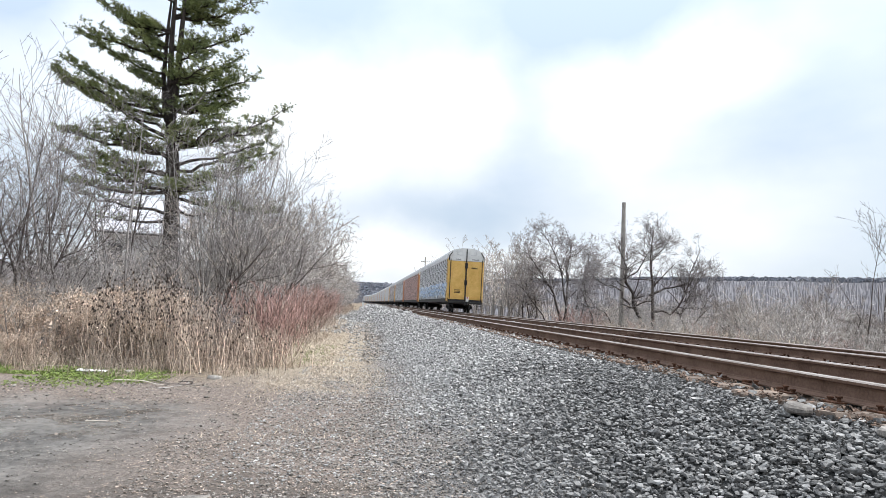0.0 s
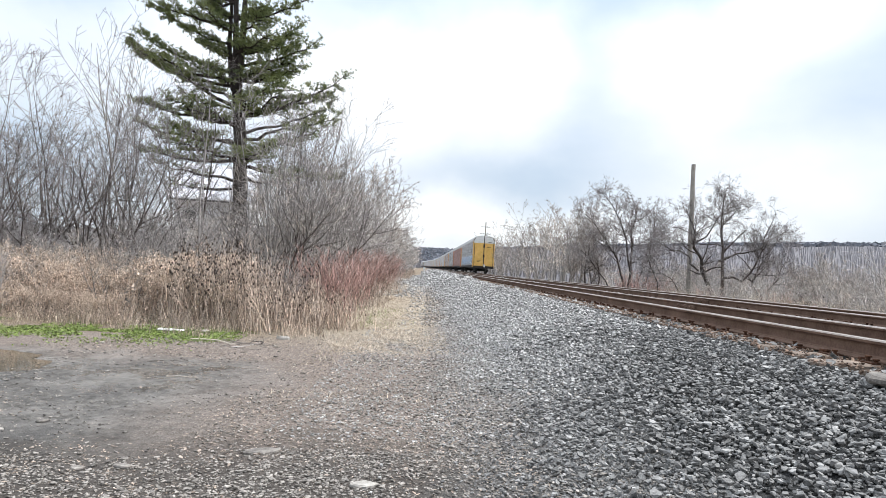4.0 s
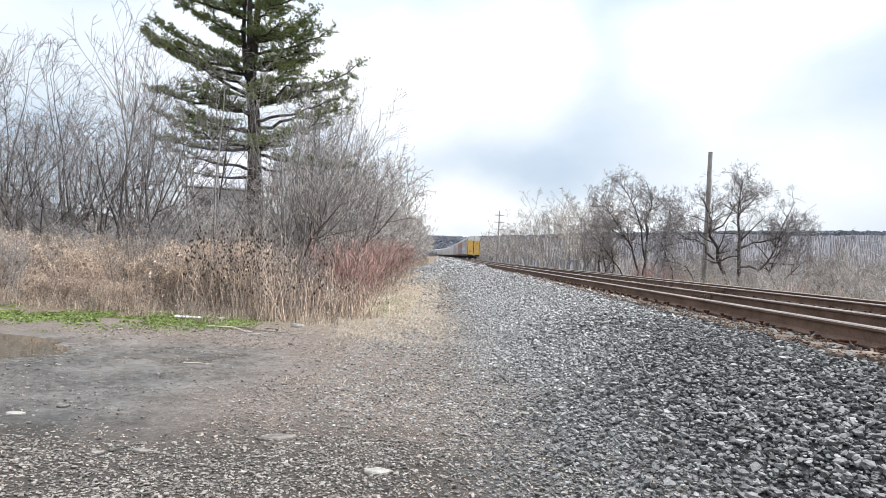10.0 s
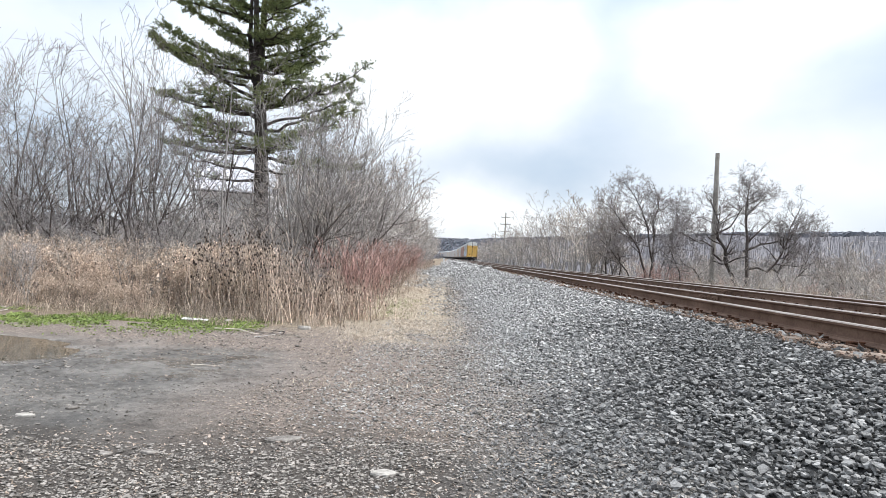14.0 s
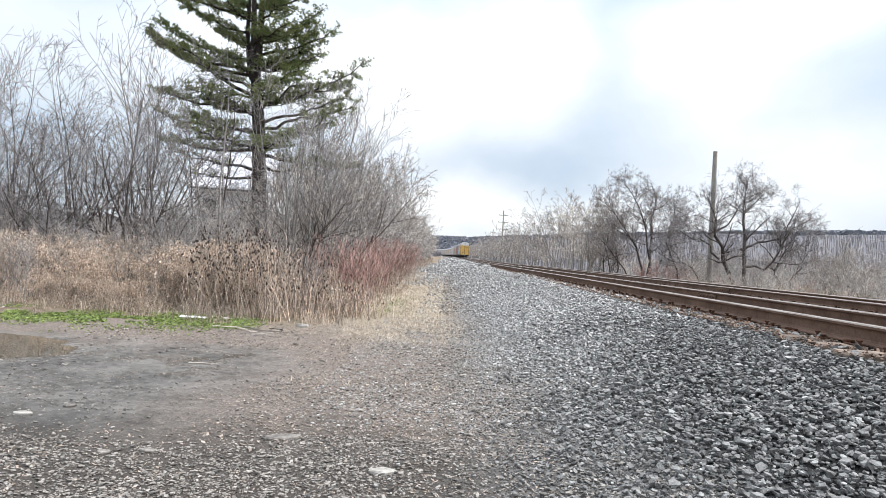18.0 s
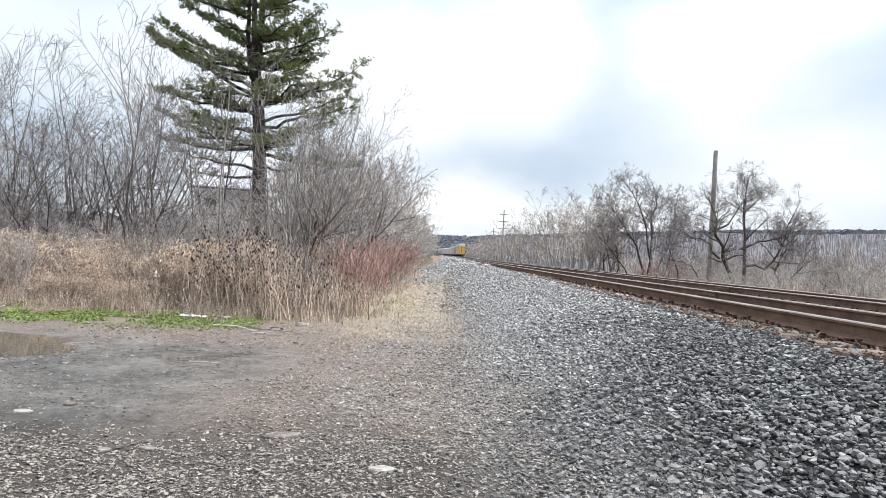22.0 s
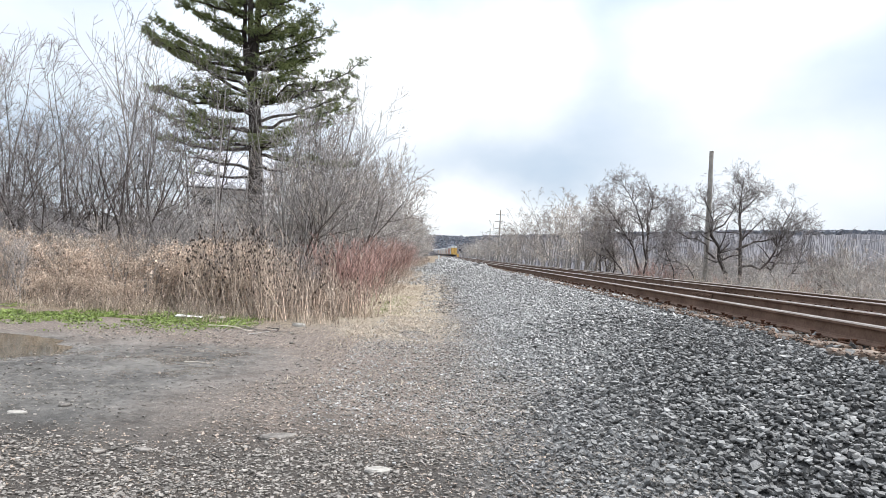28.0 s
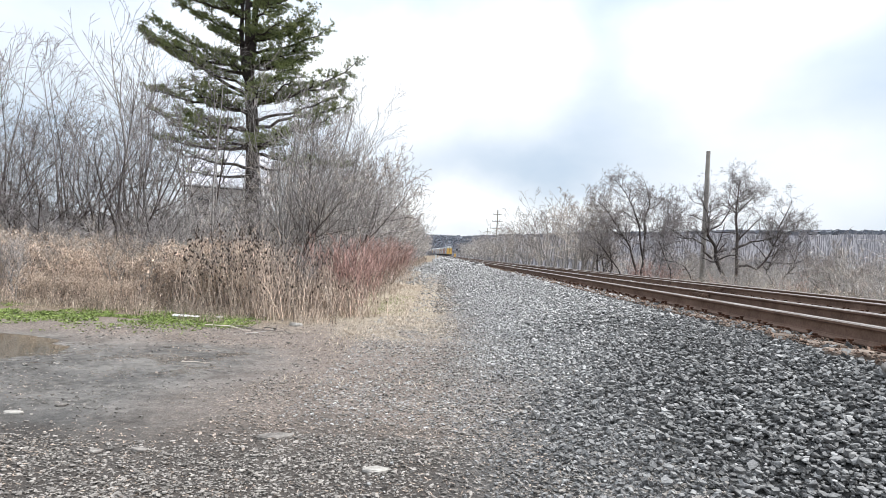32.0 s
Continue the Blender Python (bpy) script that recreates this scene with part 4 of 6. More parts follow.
def autorack(side_mat, end_mat, post_mat, label, detailed, last):
    """A covered car carrier; its origin is on the rail tops under the middle of its rear end, and it reaches along +Y."""
    car = thing("autorack_car", (0, 0, 0), label, "freight car", "cars of the train")
    length = CAR_LENGTH
    s = Shape()
    s.box(-1.50, 0.1, 0.95, 1.50, length - 0.1, 1.16, 0.03)
    s.box(-0.3, 0.4, 0.72, 0.3, length - 0.4, 0.95, 0.03)
    part("underframe", s, BLACK, car)
    s = Shape()
    for x in (-1.575, 1.515):
        s.box(x, 0.05, 0.86, x + 0.06, length - 0.05, 1.24, 0.015)
    part("side_sill", s, BLACK, car)
    # roof: an arched sheet with cross ribs, thick at its edge
    s = Shape()
    outline = roof_outline()
    inner = [(x * 0.97, z - 0.04) for x, z in outline]
    ring = outline + inner[::-1]
    n = len(ring)
    for y in (0.12, length - 0.12):
        s.v += [(x, y, z) for x, z in ring]
    s.f = [[k, (k + 1) % n, n + (k + 1) % n, n + k] for k in range(n)] + [list(range(n))[::-1], [n + k for k in range(n)]]
    s.m = [0] * len(s.f)
    roof = part("roof", s, ROOF_GREY, car, "pale arched metal roof")
    if detailed:
        for k in range(14):
            y = 0.9 + k * (length - 1.8) / 13
            r = Shape()
            r.tube([Vector((x * 1.008, y, z + 0.012)) for x, z in outline], [0.035] * len(outline), 4)
            part("roof_rib", r, ROOF_GREY, roof)
    # sides: posts with panels between
    bays, rows = 18, 4
    bay = (length - 0.9) / bays
    for side in (-1, 1):
        x = side * 1.545
        if not detailed or side == 1:
            w = Shape()
            for r in range(rows):
                z = 1.24 + r * 0.905
                w.box(x - 0.03, 0.45, z + 0.03, x + 0.03, length - 0.45, z + 0.875, 0.01)
                w.box(x - 0.05, 0.45, z + 0.875, x + 0.05, length - 0.45, z + 0.935)
            part("side_wall", w, side_mat, car)
        else:
            me = panel_mesh(side_mat, bay - 0.06, 0.86)
            for b in range(bays):
                for r in range(rows):
                    p = part("side_panel", me, None, car)
                    p.matrix_basis = Matrix.Translation((x, 0.48 + b * bay, 1.26 + r * 0.905))
            for r in range(rows + 1):
                g = Shape()
                z = 1.235 + r * 0.905
                g.box(x - 0.012, 0.45, z - 0.02, x + 0.05, length - 0.45, z + 0.03)
                part("girt", g, side_mat, car)
        posts = Shape()
        post_me = None
        for b in range(bays + 1):
            y = 0.45 + b * bay
            if detailed and side == -1:
                if post_me is None:
                    q = Shape()
                    q.box(x - 0.045, -0.04, 1.2, x + 0.03, 0.04, 4.88, 0.01)
                    post_me = q.mesh("side_post", side_mat)
                o = part("side_post", post_me, None, car)
                o.matrix_basis = Matrix.Translation((0, y, 0))
            else:
                posts.box(x - 0.045, y - 0.04, 1.2, x + 0.045, y + 0.04, 4.88)
        if posts.v:
            part("side_posts", posts, side_mat, car)
    # ends: corner posts, arched head, two door leaves
    for y0, y1, face in ((0.0, 0.45, -1), (length - 0.45, length, 1)):
        for side in (-1, 1):
            c = Shape()
            xa, xb = sorted((side * 1.61, side * 1.42))
            c.box(xa, y0 + 0.06, 0.95, xb, y1, 4.9, 0.02)
            part("corner_post", c, post_mat, car)
        h = Shape()
        edge_y = y0 + 0.03 if face < 0 else y1 - 0.03
        deep = 0.14 * -face
        pts = [(x * 0.995, z) for x, z in outline] + [(-1.59, 4.62), (1.59, 4.62)]
        k = len(pts)
        h.v = [(x, edge_y, z) for x, z in pts] + [(x, edge_y + deep, z) for x, z in pts]
        h.f = [list(range(k)), [k + i for i in reversed(range(k))]] + [[i, k + i, k + (i + 1) % k, (i + 1) % k] for i in range(k)]
        h.m = [0] * len(h.f)
        part("end_head", h, WHITE, car, "white-painted arched end panel")
        for side in (-1, 1):
            d = Shape()
            xa, xb = sorted((side * 0.06, side * 1.41))
            dy = edge_y
            ya, yb = sorted((dy, dy + deep))
            d.box(xa, ya, 1.16, xb, yb, 4.60, 0.02)
            for zz in (1.35, 3.05):
                yc, yd = sorted((dy, dy - 0.02 * -face))
                d.box(xa + 0.05, yc, zz, xb - 0.05, yd, zz + 0.035)
            door = part("end_door", d, end_mat, car)
            hinge = Shape()
            hx = side * 1.43
            hinge.rod((hx, dy + face * 0.05, 1.1), (hx, dy + face * 0.05, 4.75), 0.035, 8)
            part("hinge_rod", hinge, BLACK, door)
            if last and face < 0:
                bars = Shape()
                for zz in ((1.75, 1.86, 1.98) if side < 0 else (3.95, 4.02)):
                    bars.box(side * 0.75 - 0.28, dy - 0.028, zz, side * 0.75 + 0.28, dy - 0.021, zz + 0.045)
                part("stencil", bars, BLACK, door)
        lock = Shape()
        fy = edge_y + face * 0.06
        lock.box(-0.05, min(fy, fy - face * 0.05), 1.0, 0.05, max(fy, fy - face * 0.05), 5.72, 0.01)
        for zz, hh in ((2.45, 0.45), (3.95, 0.5)):
            lock.box(-0.12, fy - 0.05, zz, 0.12, fy + 0.05, zz + hh, 0.02)
        part("lock_bar", lock, BLACK, car)
        sill = Shape()
        sill.box(-1.56, min(edge_y, edge_y + deep), 0.78, 1.56, max(edge_y, edge_y + deep), 1.14, 0.03)
        part("end_sill", sill, BLACK, car)
        coup = Shape()
        cy = edge_y + face * 0.35
        coup.box(-0.13, min(cy, edge_y), 0.72, 0.13, max(cy, edge_y), 0.98, 0.03)
        coup.box(-0.2, cy - 0.15, 0.66, 0.2, cy + 0.15, 1.02, 0.05)
        part("coupler", coup, BLACK, car)
        hose = Shape()
        hose.tube([Vector((0.35, edge_y + face * 0.1, 0.85)), Vector((0.38, edge_y + face * 0.3, 0.5)), Vector((0.3, edge_y + face * 0.4, 0.35))], [0.03] * 3, 6)
        part("air_hose", hose, BLACK, car)
    for side in (-1, 1):
        lad = Shape()
        x = side * 1.61
        for y in (0.56, 0.98):
            lad.rod((x, y, 1.0), (x, y, 4.8), 0.018, 6)
        for k in range(10):
            lad.rod((x, 0.56, 1.15 + k * 0.38), (x, 0.98, 1.15 + k * 0.38), 0.014, 6)
        part("ladder", lad, post_mat, car)
    sets = []
    for y in (3.3, length - 3.3):
        sets += build_truck(car, y)
    if last:
        e = Shape()
        e.box(-0.02, -0.62, 0.98, 0.22, -0.42, 1.42, 0.02)
        unit = part("end_marker", e, WHITE, car, "end-of-train marker box on the coupler")
        e = Shape()
        e.disc((0.10, -0.63, 1.33), (0, 1, 0), 0.07, 0.03, 12)
        part("marker_lens", e, RED, unit)
        for x0, x1, z in ((-0.95, -0.55, 4.72), (0.5, 1.1, 4.74)):
            e = Shape()
            e.box(x0, 0.018, z, x1, 0.028, z + 0.06)
            part("end_stencil", e, BLACK, car)
        for side in (-1, 1):
            e = Shape()
            e.tube([Vector((side * 1.60, -0.02, 4.60)), Vector((side * 1.56, -0.02, 5.02)), Vector((side * 1.28, -0.02, 5.42))], [0.045, 0.05, 0.03], 6)
            part("corner_bracket", e, BLACK, car)
            e = Shape()
            e.box(side * 0.62 - 0.22, -0.012, 5.12, side * 0.62 + 0.22, 0.03, 5.16)
            e.box(side * 0.84 - 0.02, -0.012, 5.12, side * 0.84 + 0.02, 0.03, 5.46)
            part("head_rib", e, GALV, car)
            e = Shape()
            for z in (0.62, 0.30):
                e.box(side * 1.28 - 0.22, -0.10, z, side * 1.28 + 0.22, 0.08, z + 0.045)
            for x in (side * 1.28 - 0.2, side * 1.28 + 0.2):
                e.box(x - 0.02, -0.06, 0.30, x + 0.02, -0.02, 0.95)
            part("sill_step", e, BLACK, car)
        e = Shape()
        e.rod((-1.4, -0.22, 0.92), (1.4, -0.22, 0.92), 0.022, 6)
        for x in (-1.35, -0.5, 0.5, 1.35):
            e.rod((x, -0.22, 0.92), (x, 0.04, 0.98), 0.02, 6)
        part("uncoupling_lever", e, BLACK, car)
        spray(car)
    return car, sets


def spray(car):
    """Spray-painted shapes along the lower side panels: looping bands, not lettered."""
    rng = random.Random(8)
    for layer, mat, x, count, thick in (("sprayed_fill", PAINT_PALE, -1.605, 24, 0.26), ("sprayed_outline", PAINT_BLUE, -1.614, 28, 0.12)):
        s = Shape()
        for k in range(count):
            y = 1.3 + k * (24.5 / count)
            pts = []
            z0 = 1.32 + rng.uniform(0, 0.3)
            for i in range(7):
                pts.append((y + 0.55 * math.sin(i * 1.1 + rng.uniform(-0.4, 0.4)), z0 + 1.15 * i / 6 + rng.uniform(-0.1, 0.1)))
            for (ya, za), (yb, zb) in zip(pts, pts[1:]):
                d = Vector((yb - ya, zb - za))
                p = Vector((-d.y, d.x)).normalized() * thick / 2
                s.add([(x, ya + p.x, za + p.y), (x, yb + p.x, zb + p.y), (x, yb - p.x, zb - p.y), (x, ya - p.x, za - p.y),
                       (x + 0.004, ya + p.x, za + p.y), (x + 0.004, yb + p.x, zb + p.y), (x + 0.004, yb - p.x, zb - p.y), (x + 0.004, ya - p.x, za - p.y)],
                      [(0, 1, 2, 3), (7, 6, 5, 4), (0, 4, 5, 1), (1, 5, 6, 2), (2, 6, 7, 3), (3, 7, 4, 0)])
        part(layer, s, mat, car)


CARS = []
LAST_WHEELS = []
KINDS = ((GALV, YELLOW, YELLOW, "grey panelled car carrier with yellow end doors and blue-white sprayed paint"),
         (PANEL_RED, YELLOW, ORANGE, "faded red-panelled car carrier with orange corner posts"),
         (GALV, YELLOW, ORANGE, "grey panelled car carrier with rusty corner posts"),
         (PANEL_WARM, YELLOW, YELLOW, "warm grey panelled car carrier"),
         (GALV, YELLOW, YELLOW, "grey panelled car carrier with yellow corner posts"))
for number in range(16):
    side_mat, end_mat, post_mat, label = KINDS[number] if number < 5 else KINDS[2 + number % 3]
    if number < 7:
        one, wheels = autorack(side_mat, end_mat, post_mat, label, number < 4, number == 0)
        if number == 0:
            LAST_WHEELS = wheels
    else:
        one = copy_thing(CARS[4 + number % 3], Matrix())
    CARS.append(one)


def on_track(s):
    """The pose on the far track at a distance s along it."""
    u = (RAILS[2] + RAILS[3]) / 2
    a, b = Vector((u + bend(s), s, RAIL_TOP + rise(s))), Vector((u + bend(s + 20), s + 20, RAIL_TOP + rise(s + 20)))
    d = b - a
    return Matrix.Translation(a) @ Euler((math.atan2(d.z, d.y), 0, -math.atan2(d.x, d.y))).to_matrix().to_4x4()


def motions():
    for number, car in enumerate(CARS):
        walk(car, [(t, on_track(TRAIN_AT + TRAIN_SPEED * t + number * CAR_PITCH)) for t in range(33)])
    step = 1 / 15
    spin = TRAIN_SPEED / 0.42
    for wheel, y in LAST_WHEELS:
        walk(wheel, [(k * step, Matrix.Translation((0, y, 0.42)) @ Matrix.Rotation(-spin * k * step, 4, "X")) for k in range(481)])


# ---- plants ----
def wander(rng, p, d, length, n, jitter, lift):
    pts = [p.copy()]
    for _ in range(n):
        d = (d + Vector((rng.gauss(0, jitter), rng.gauss(0, jitter), rng.gauss(0, jitter) + lift))).normalized()
        p = p + d * (length / n)
        pts.append(p.copy())
    return pts, d


def aside(rng, d, angle):
    a = d.orthogonal().normalized()
    a.rotate(Matrix.Rotation(rng.uniform(0, 2 * math.pi), 3, d))
    return (d * math.cos(angle) + a * math.sin(angle)).normalized()


def grow(rng, stem, crown, p, d, length, r, level, plan, thin):
    """One branch and all that springs from it. plan: for each level (children, angle, length ratio, jitter, lift, bare part)."""
    kids, angle, ratio, jitter, lift, bare = plan[level]
    n = 6 if level == 0 else 3 + (len(plan) > 4) * 2 if level == 1 else 2 + (len(plan) > 4) if level == 2 or level < len(plan) - 1 else 1
    pts, _ = wander(rng, p, d, length, n, jitter, lift)
    end = r * (0.14 if level == 0 else 0.35 if level < len(plan) - 1 else 0.5)
    radii = [max(thin, r + (end - r) * k / n) for k in range(n + 1)]
    if level == 0:
        stem.tube(pts, radii, 7, False)
    else:
        crown.tube(pts, radii, 4 if level == 1 else 3, False, 0 if level == 1 else 1)
    if level == len(plan) - 1:
        return
    for _ in range(max(1, round(kids * rng.uniform(0.75, 1.25)))):
        f = bare + (1 - bare) * rng.random() ** 0.8
        i = min(int(f * n), n - 1)
        q = pts[i].lerp(pts[i + 1], f * n - i)
        way = (pts[i + 1] - pts[i]).normalized()
        rr = (r + (end - r) * f) * (rng.uniform(0.5, 0.72) if level == 0 else rng.uniform(0.42, 0.62))
        grow(rng, stem, crown, q, aside(rng, way, radians(angle) * rng.uniform(0.7, 1.35)), length * ratio * rng.uniform(0.6, 1.2) * (1.1 - 0.45 * f), rr, level + 1, plan, thin)


def bare_tree(name, seed, stems, height, r, spread, plan, bark, twig, label, category, group, thin=0.0045):
    """A leafless tree or shrub at the origin: each stem a mesh, limbs and twigs of the crown in another."""
    rng = random.Random(seed)
    ob = tagged(new(name), label, category, group)
    crown, canes = Shape(), Shape()
    for k in range(stems):
        stem = Shape() if stems < 9 else canes
        a = rng.uniform(0, 2 * math.pi) if stems > 1 else rng.uniform(0, 6)
        out = spread * (rng.uniform(0.25, 1.0) if stems > 1 else 0.25)
        d = Vector((math.cos(a) * out, math.sin(a) * out, 1)).normalized()
        base = Vector((math.cos(a), math.sin(a), 0)) * (0.18 * rng.random() * min(stems, 6) * height / 6)
        grow(rng, stem, crown, base - Vector((0, 0, 0.15)), d, height * rng.uniform(0.72, 1.0), r * rng.uniform(0.65, 1.0), 0, plan, thin)
        if stems < 9:
            part("trunk" if height > 4 else "stem", stem, bark, ob)
    if canes.v:
        tagged(part("cane_mass", canes, bark, ob), kind="stuff")
    tagged(part("crown", crown, [bark, twig], ob), kind="stuff")
    return ob


SAPLING = ((9, 32, 0.44, 0.06, 0.05, 0.22), (4, 36, 0.50, 0.10, 0.06, 0.2), (2, 38, 0.55, 0.12, 0.05, 0.2), (0, 0, 0, 0.14, 0.03, 0))
SHRUB = ((6, 34, 0.54, 0.10, 0.04, 0.12), (4, 36, 0.55, 0.14, 0.05, 0.1), (3, 38, 0.58, 0.16, 0.02, 0.1), (0, 0, 0, 0.18, 0.02, 0))
GNARLED = ((13, 50, 0.52, 0.14, 0.05, 0.2), (9, 48, 0.50, 0.22, 0.06, 0.1), (4, 40, 0.66, 0.24, 0.04, 0.05), (2, 32, 0.85, 0.22, 0.03, 0.0), (0, 0, 0, 0.3, 0.0, 0))
THICKET = ((9, 42, 0.52, 0.13, 0.04, 0.15), (5, 42, 0.52, 0.16, 0.04, 0.15), (2, 42, 0.55, 0.18, 0.03, 0.1), (0, 0, 0, 0.2, 0.02, 0))
SWITCH = ((5, 22, 0.42, 0.06, 0.04, 0.3), (3, 28, 0.45, 0.10, 0.04, 0.2), (0, 0, 0, 0.12, 0.02, 0))
FAR_TREE = ((8, 40, 0.5, 0.07, 0.03, 0.2), (5, 42, 0.5, 0.12, 0.03, 0.1), (3, 42, 0.55, 0.16, 0.02, 0.1), (0, 0, 0, 0.18, 0.02, 0))

SETS = {
    "sapling": [bare_tree("bare_sapling", 30 + k, 2 + k % 2, 8.0, 0.055, 0.22, SAPLING, BARK_GREY if k % 2 else BARK_DARK, TWIG_GREY if k == 1 else TWIG_DARK,
                          "tall slender leafless sapling with upright grey branches" if k % 2 else "tall leafless sapling with dark forked stems", "tree", "saplings beside the path", 0.0055) for k in range(4)],
    "shrub": [bare_tree("bare_shrub", 50 + k, 7, 3.6, 0.030, 0.55, SHRUB, BARK_GREY, (TWIG_GREY, TWIG_TAN, TWIG_DARK, TWIG_GREY)[k],
                        ("dense grey leafless shrub", "dense tan leafless shrub", "dense dark brown leafless shrub", "tangled grey leafless shrub")[k], "shrub", "thicket beside the path", 0.0048) for k in range(4)],
    "gnarled": [bare_tree("gnarled_tree", 70 + k, 3 + k % 2, 5.2, 0.092, 0.52, GNARLED, BARK_DARK, TWIG_BROWN,
                          "gnarled dark leafless tree with crooked spreading limbs", "tree", "trees beyond the track", 0.0048) for k in range(3)],
    "thicket": [bare_tree("dark_thicket_tree", 110 + k, 4, 5.4, 0.045, 0.45, THICKET, BARK_DARK, TWIG_DARK, "dark crooked leafless small tree in the thicket", "tree", "thicket beside the path", 0.0045) for k in range(3)],
    "red": [bare_tree("red_twig_shrub", 80 + k, 17, 1.6, 0.008, 0.42, SWITCH, TWIG_RED, TWIG_RED, "leafless shrub with dense dull red twigs", "shrub", "red shrubs") for k in range(2)],
    "far": [bare_tree("bare_tree", 90 + k, 3, 7.6, 0.10, 0.40, FAR_TREE, BARK_GREY, (TWIG_GREY, TWIG_TAN, TWIG_BROWN)[k], ("grey leafless tree in the hedgerow", "tan-grey leafless tree in the hedgerow", "brown leafless tree in the hedgerow")[k], "tree", "hedgerow trees", 0.011) for k in range(3)],
    "pale": [bare_tree("pale_stemmed_sapling", 100 + k, 5, 4.0, 0.024, 0.35, SWITCH, BARK_PALE, TWIG_TAN, "slender leafless sapling with pale stems", "tree", "pale saplings beyond the track") for k in range(2)],
}
USED = {}


def plant(kind, x, y, size=1.0, turn=None, which=None, rng=random.Random(77), sink=0.0, label=""):
    base = SETS[kind]
    k = rng.randrange(len(base)) if which is None else which
    a = rng.uniform(0, 360) if turn is None else turn
    m = pose(x, y, lie(x, y) - sink, 0, 0, a)
    ob = base[k]
    if (kind, k) in USED:
        ob = copy_thing(ob, m)
    else:
        USED[kind, k] = True
        ob.matrix_basis = m
    ob.scale = (size * rng.uniform(0.9, 1.1), size * rng.uniform(0.9, 1.1), size)
    if label:
        ob["label"] = label
    return ob


def limbed_tree(seed, x, y, fine, limbs):
    """A crooked tree beyond the track: each limb a bent tube of a given radius through points (across, up), with twigs all round it."""
    rng = random.Random(seed)
    ob = thing("gnarled_tree", (x, y, lie(x, y)), "gnarled dark leafless tree with long crooked limbs and dense twigs", "tree", "trees beyond the track")
    crown = Shape()
    plan = (None, (6, 46, 0.62, 0.18, 0.06, 0.1), (4, 42, 0.66, 0.22, 0.04, 0.05), (3, 36, 0.8, 0.22, 0.02, 0.0), (0, 0, 0, 0.3, -0.02, 0))
    for r, *way in limbs:
        depth = rng.uniform(-0.3, 0.3)
        knots = [Vector((a, depth * k, b - 0.1)) for k, (a, b) in enumerate(way)]
        pts = []
        for a, b in zip(knots, knots[1:]):
            for f in (0.0, 0.5):
                pts.append(a.lerp(b, f) + Vector((rng.gauss(0, 0.09), rng.gauss(0, 0.09), rng.gauss(0, 0.07))) * (1 if f or pts else 0))
        pts.append(knots[-1])
        n = len(pts) - 1
        radii = [max(0.012, 0.86 * r * (1 - 0.88 * k / n)) for k in range(n + 1)]
        limb = Shape()
        limb.tube(pts, radii, 7, False)
        part("limb", limb, BARK_DARK, ob)
        reach = sum((b - a).length for a, b in zip(pts, pts[1:]))
        for k in range(int(reach * fine / 2)):
            f = 0.34 + 0.66 * rng.random() ** 0.75
            i = min(int(f * n), n - 1)
            d = (pts[i + 1] - pts[i]).normalized()
            grow(rng, limb, crown, pts[i].lerp(pts[i + 1], f * n - i), aside(rng, d, radians(rng.uniform(30, 75))), rng.uniform(0.8, 1.9) * (1.2 - 0.4 * f), radii[i] * 0.5, 1, plan, 0.0043)
    tagged(part("crown", crown, [BARK_DARK, TWIG_MID], ob), kind="stuff")
    return ob


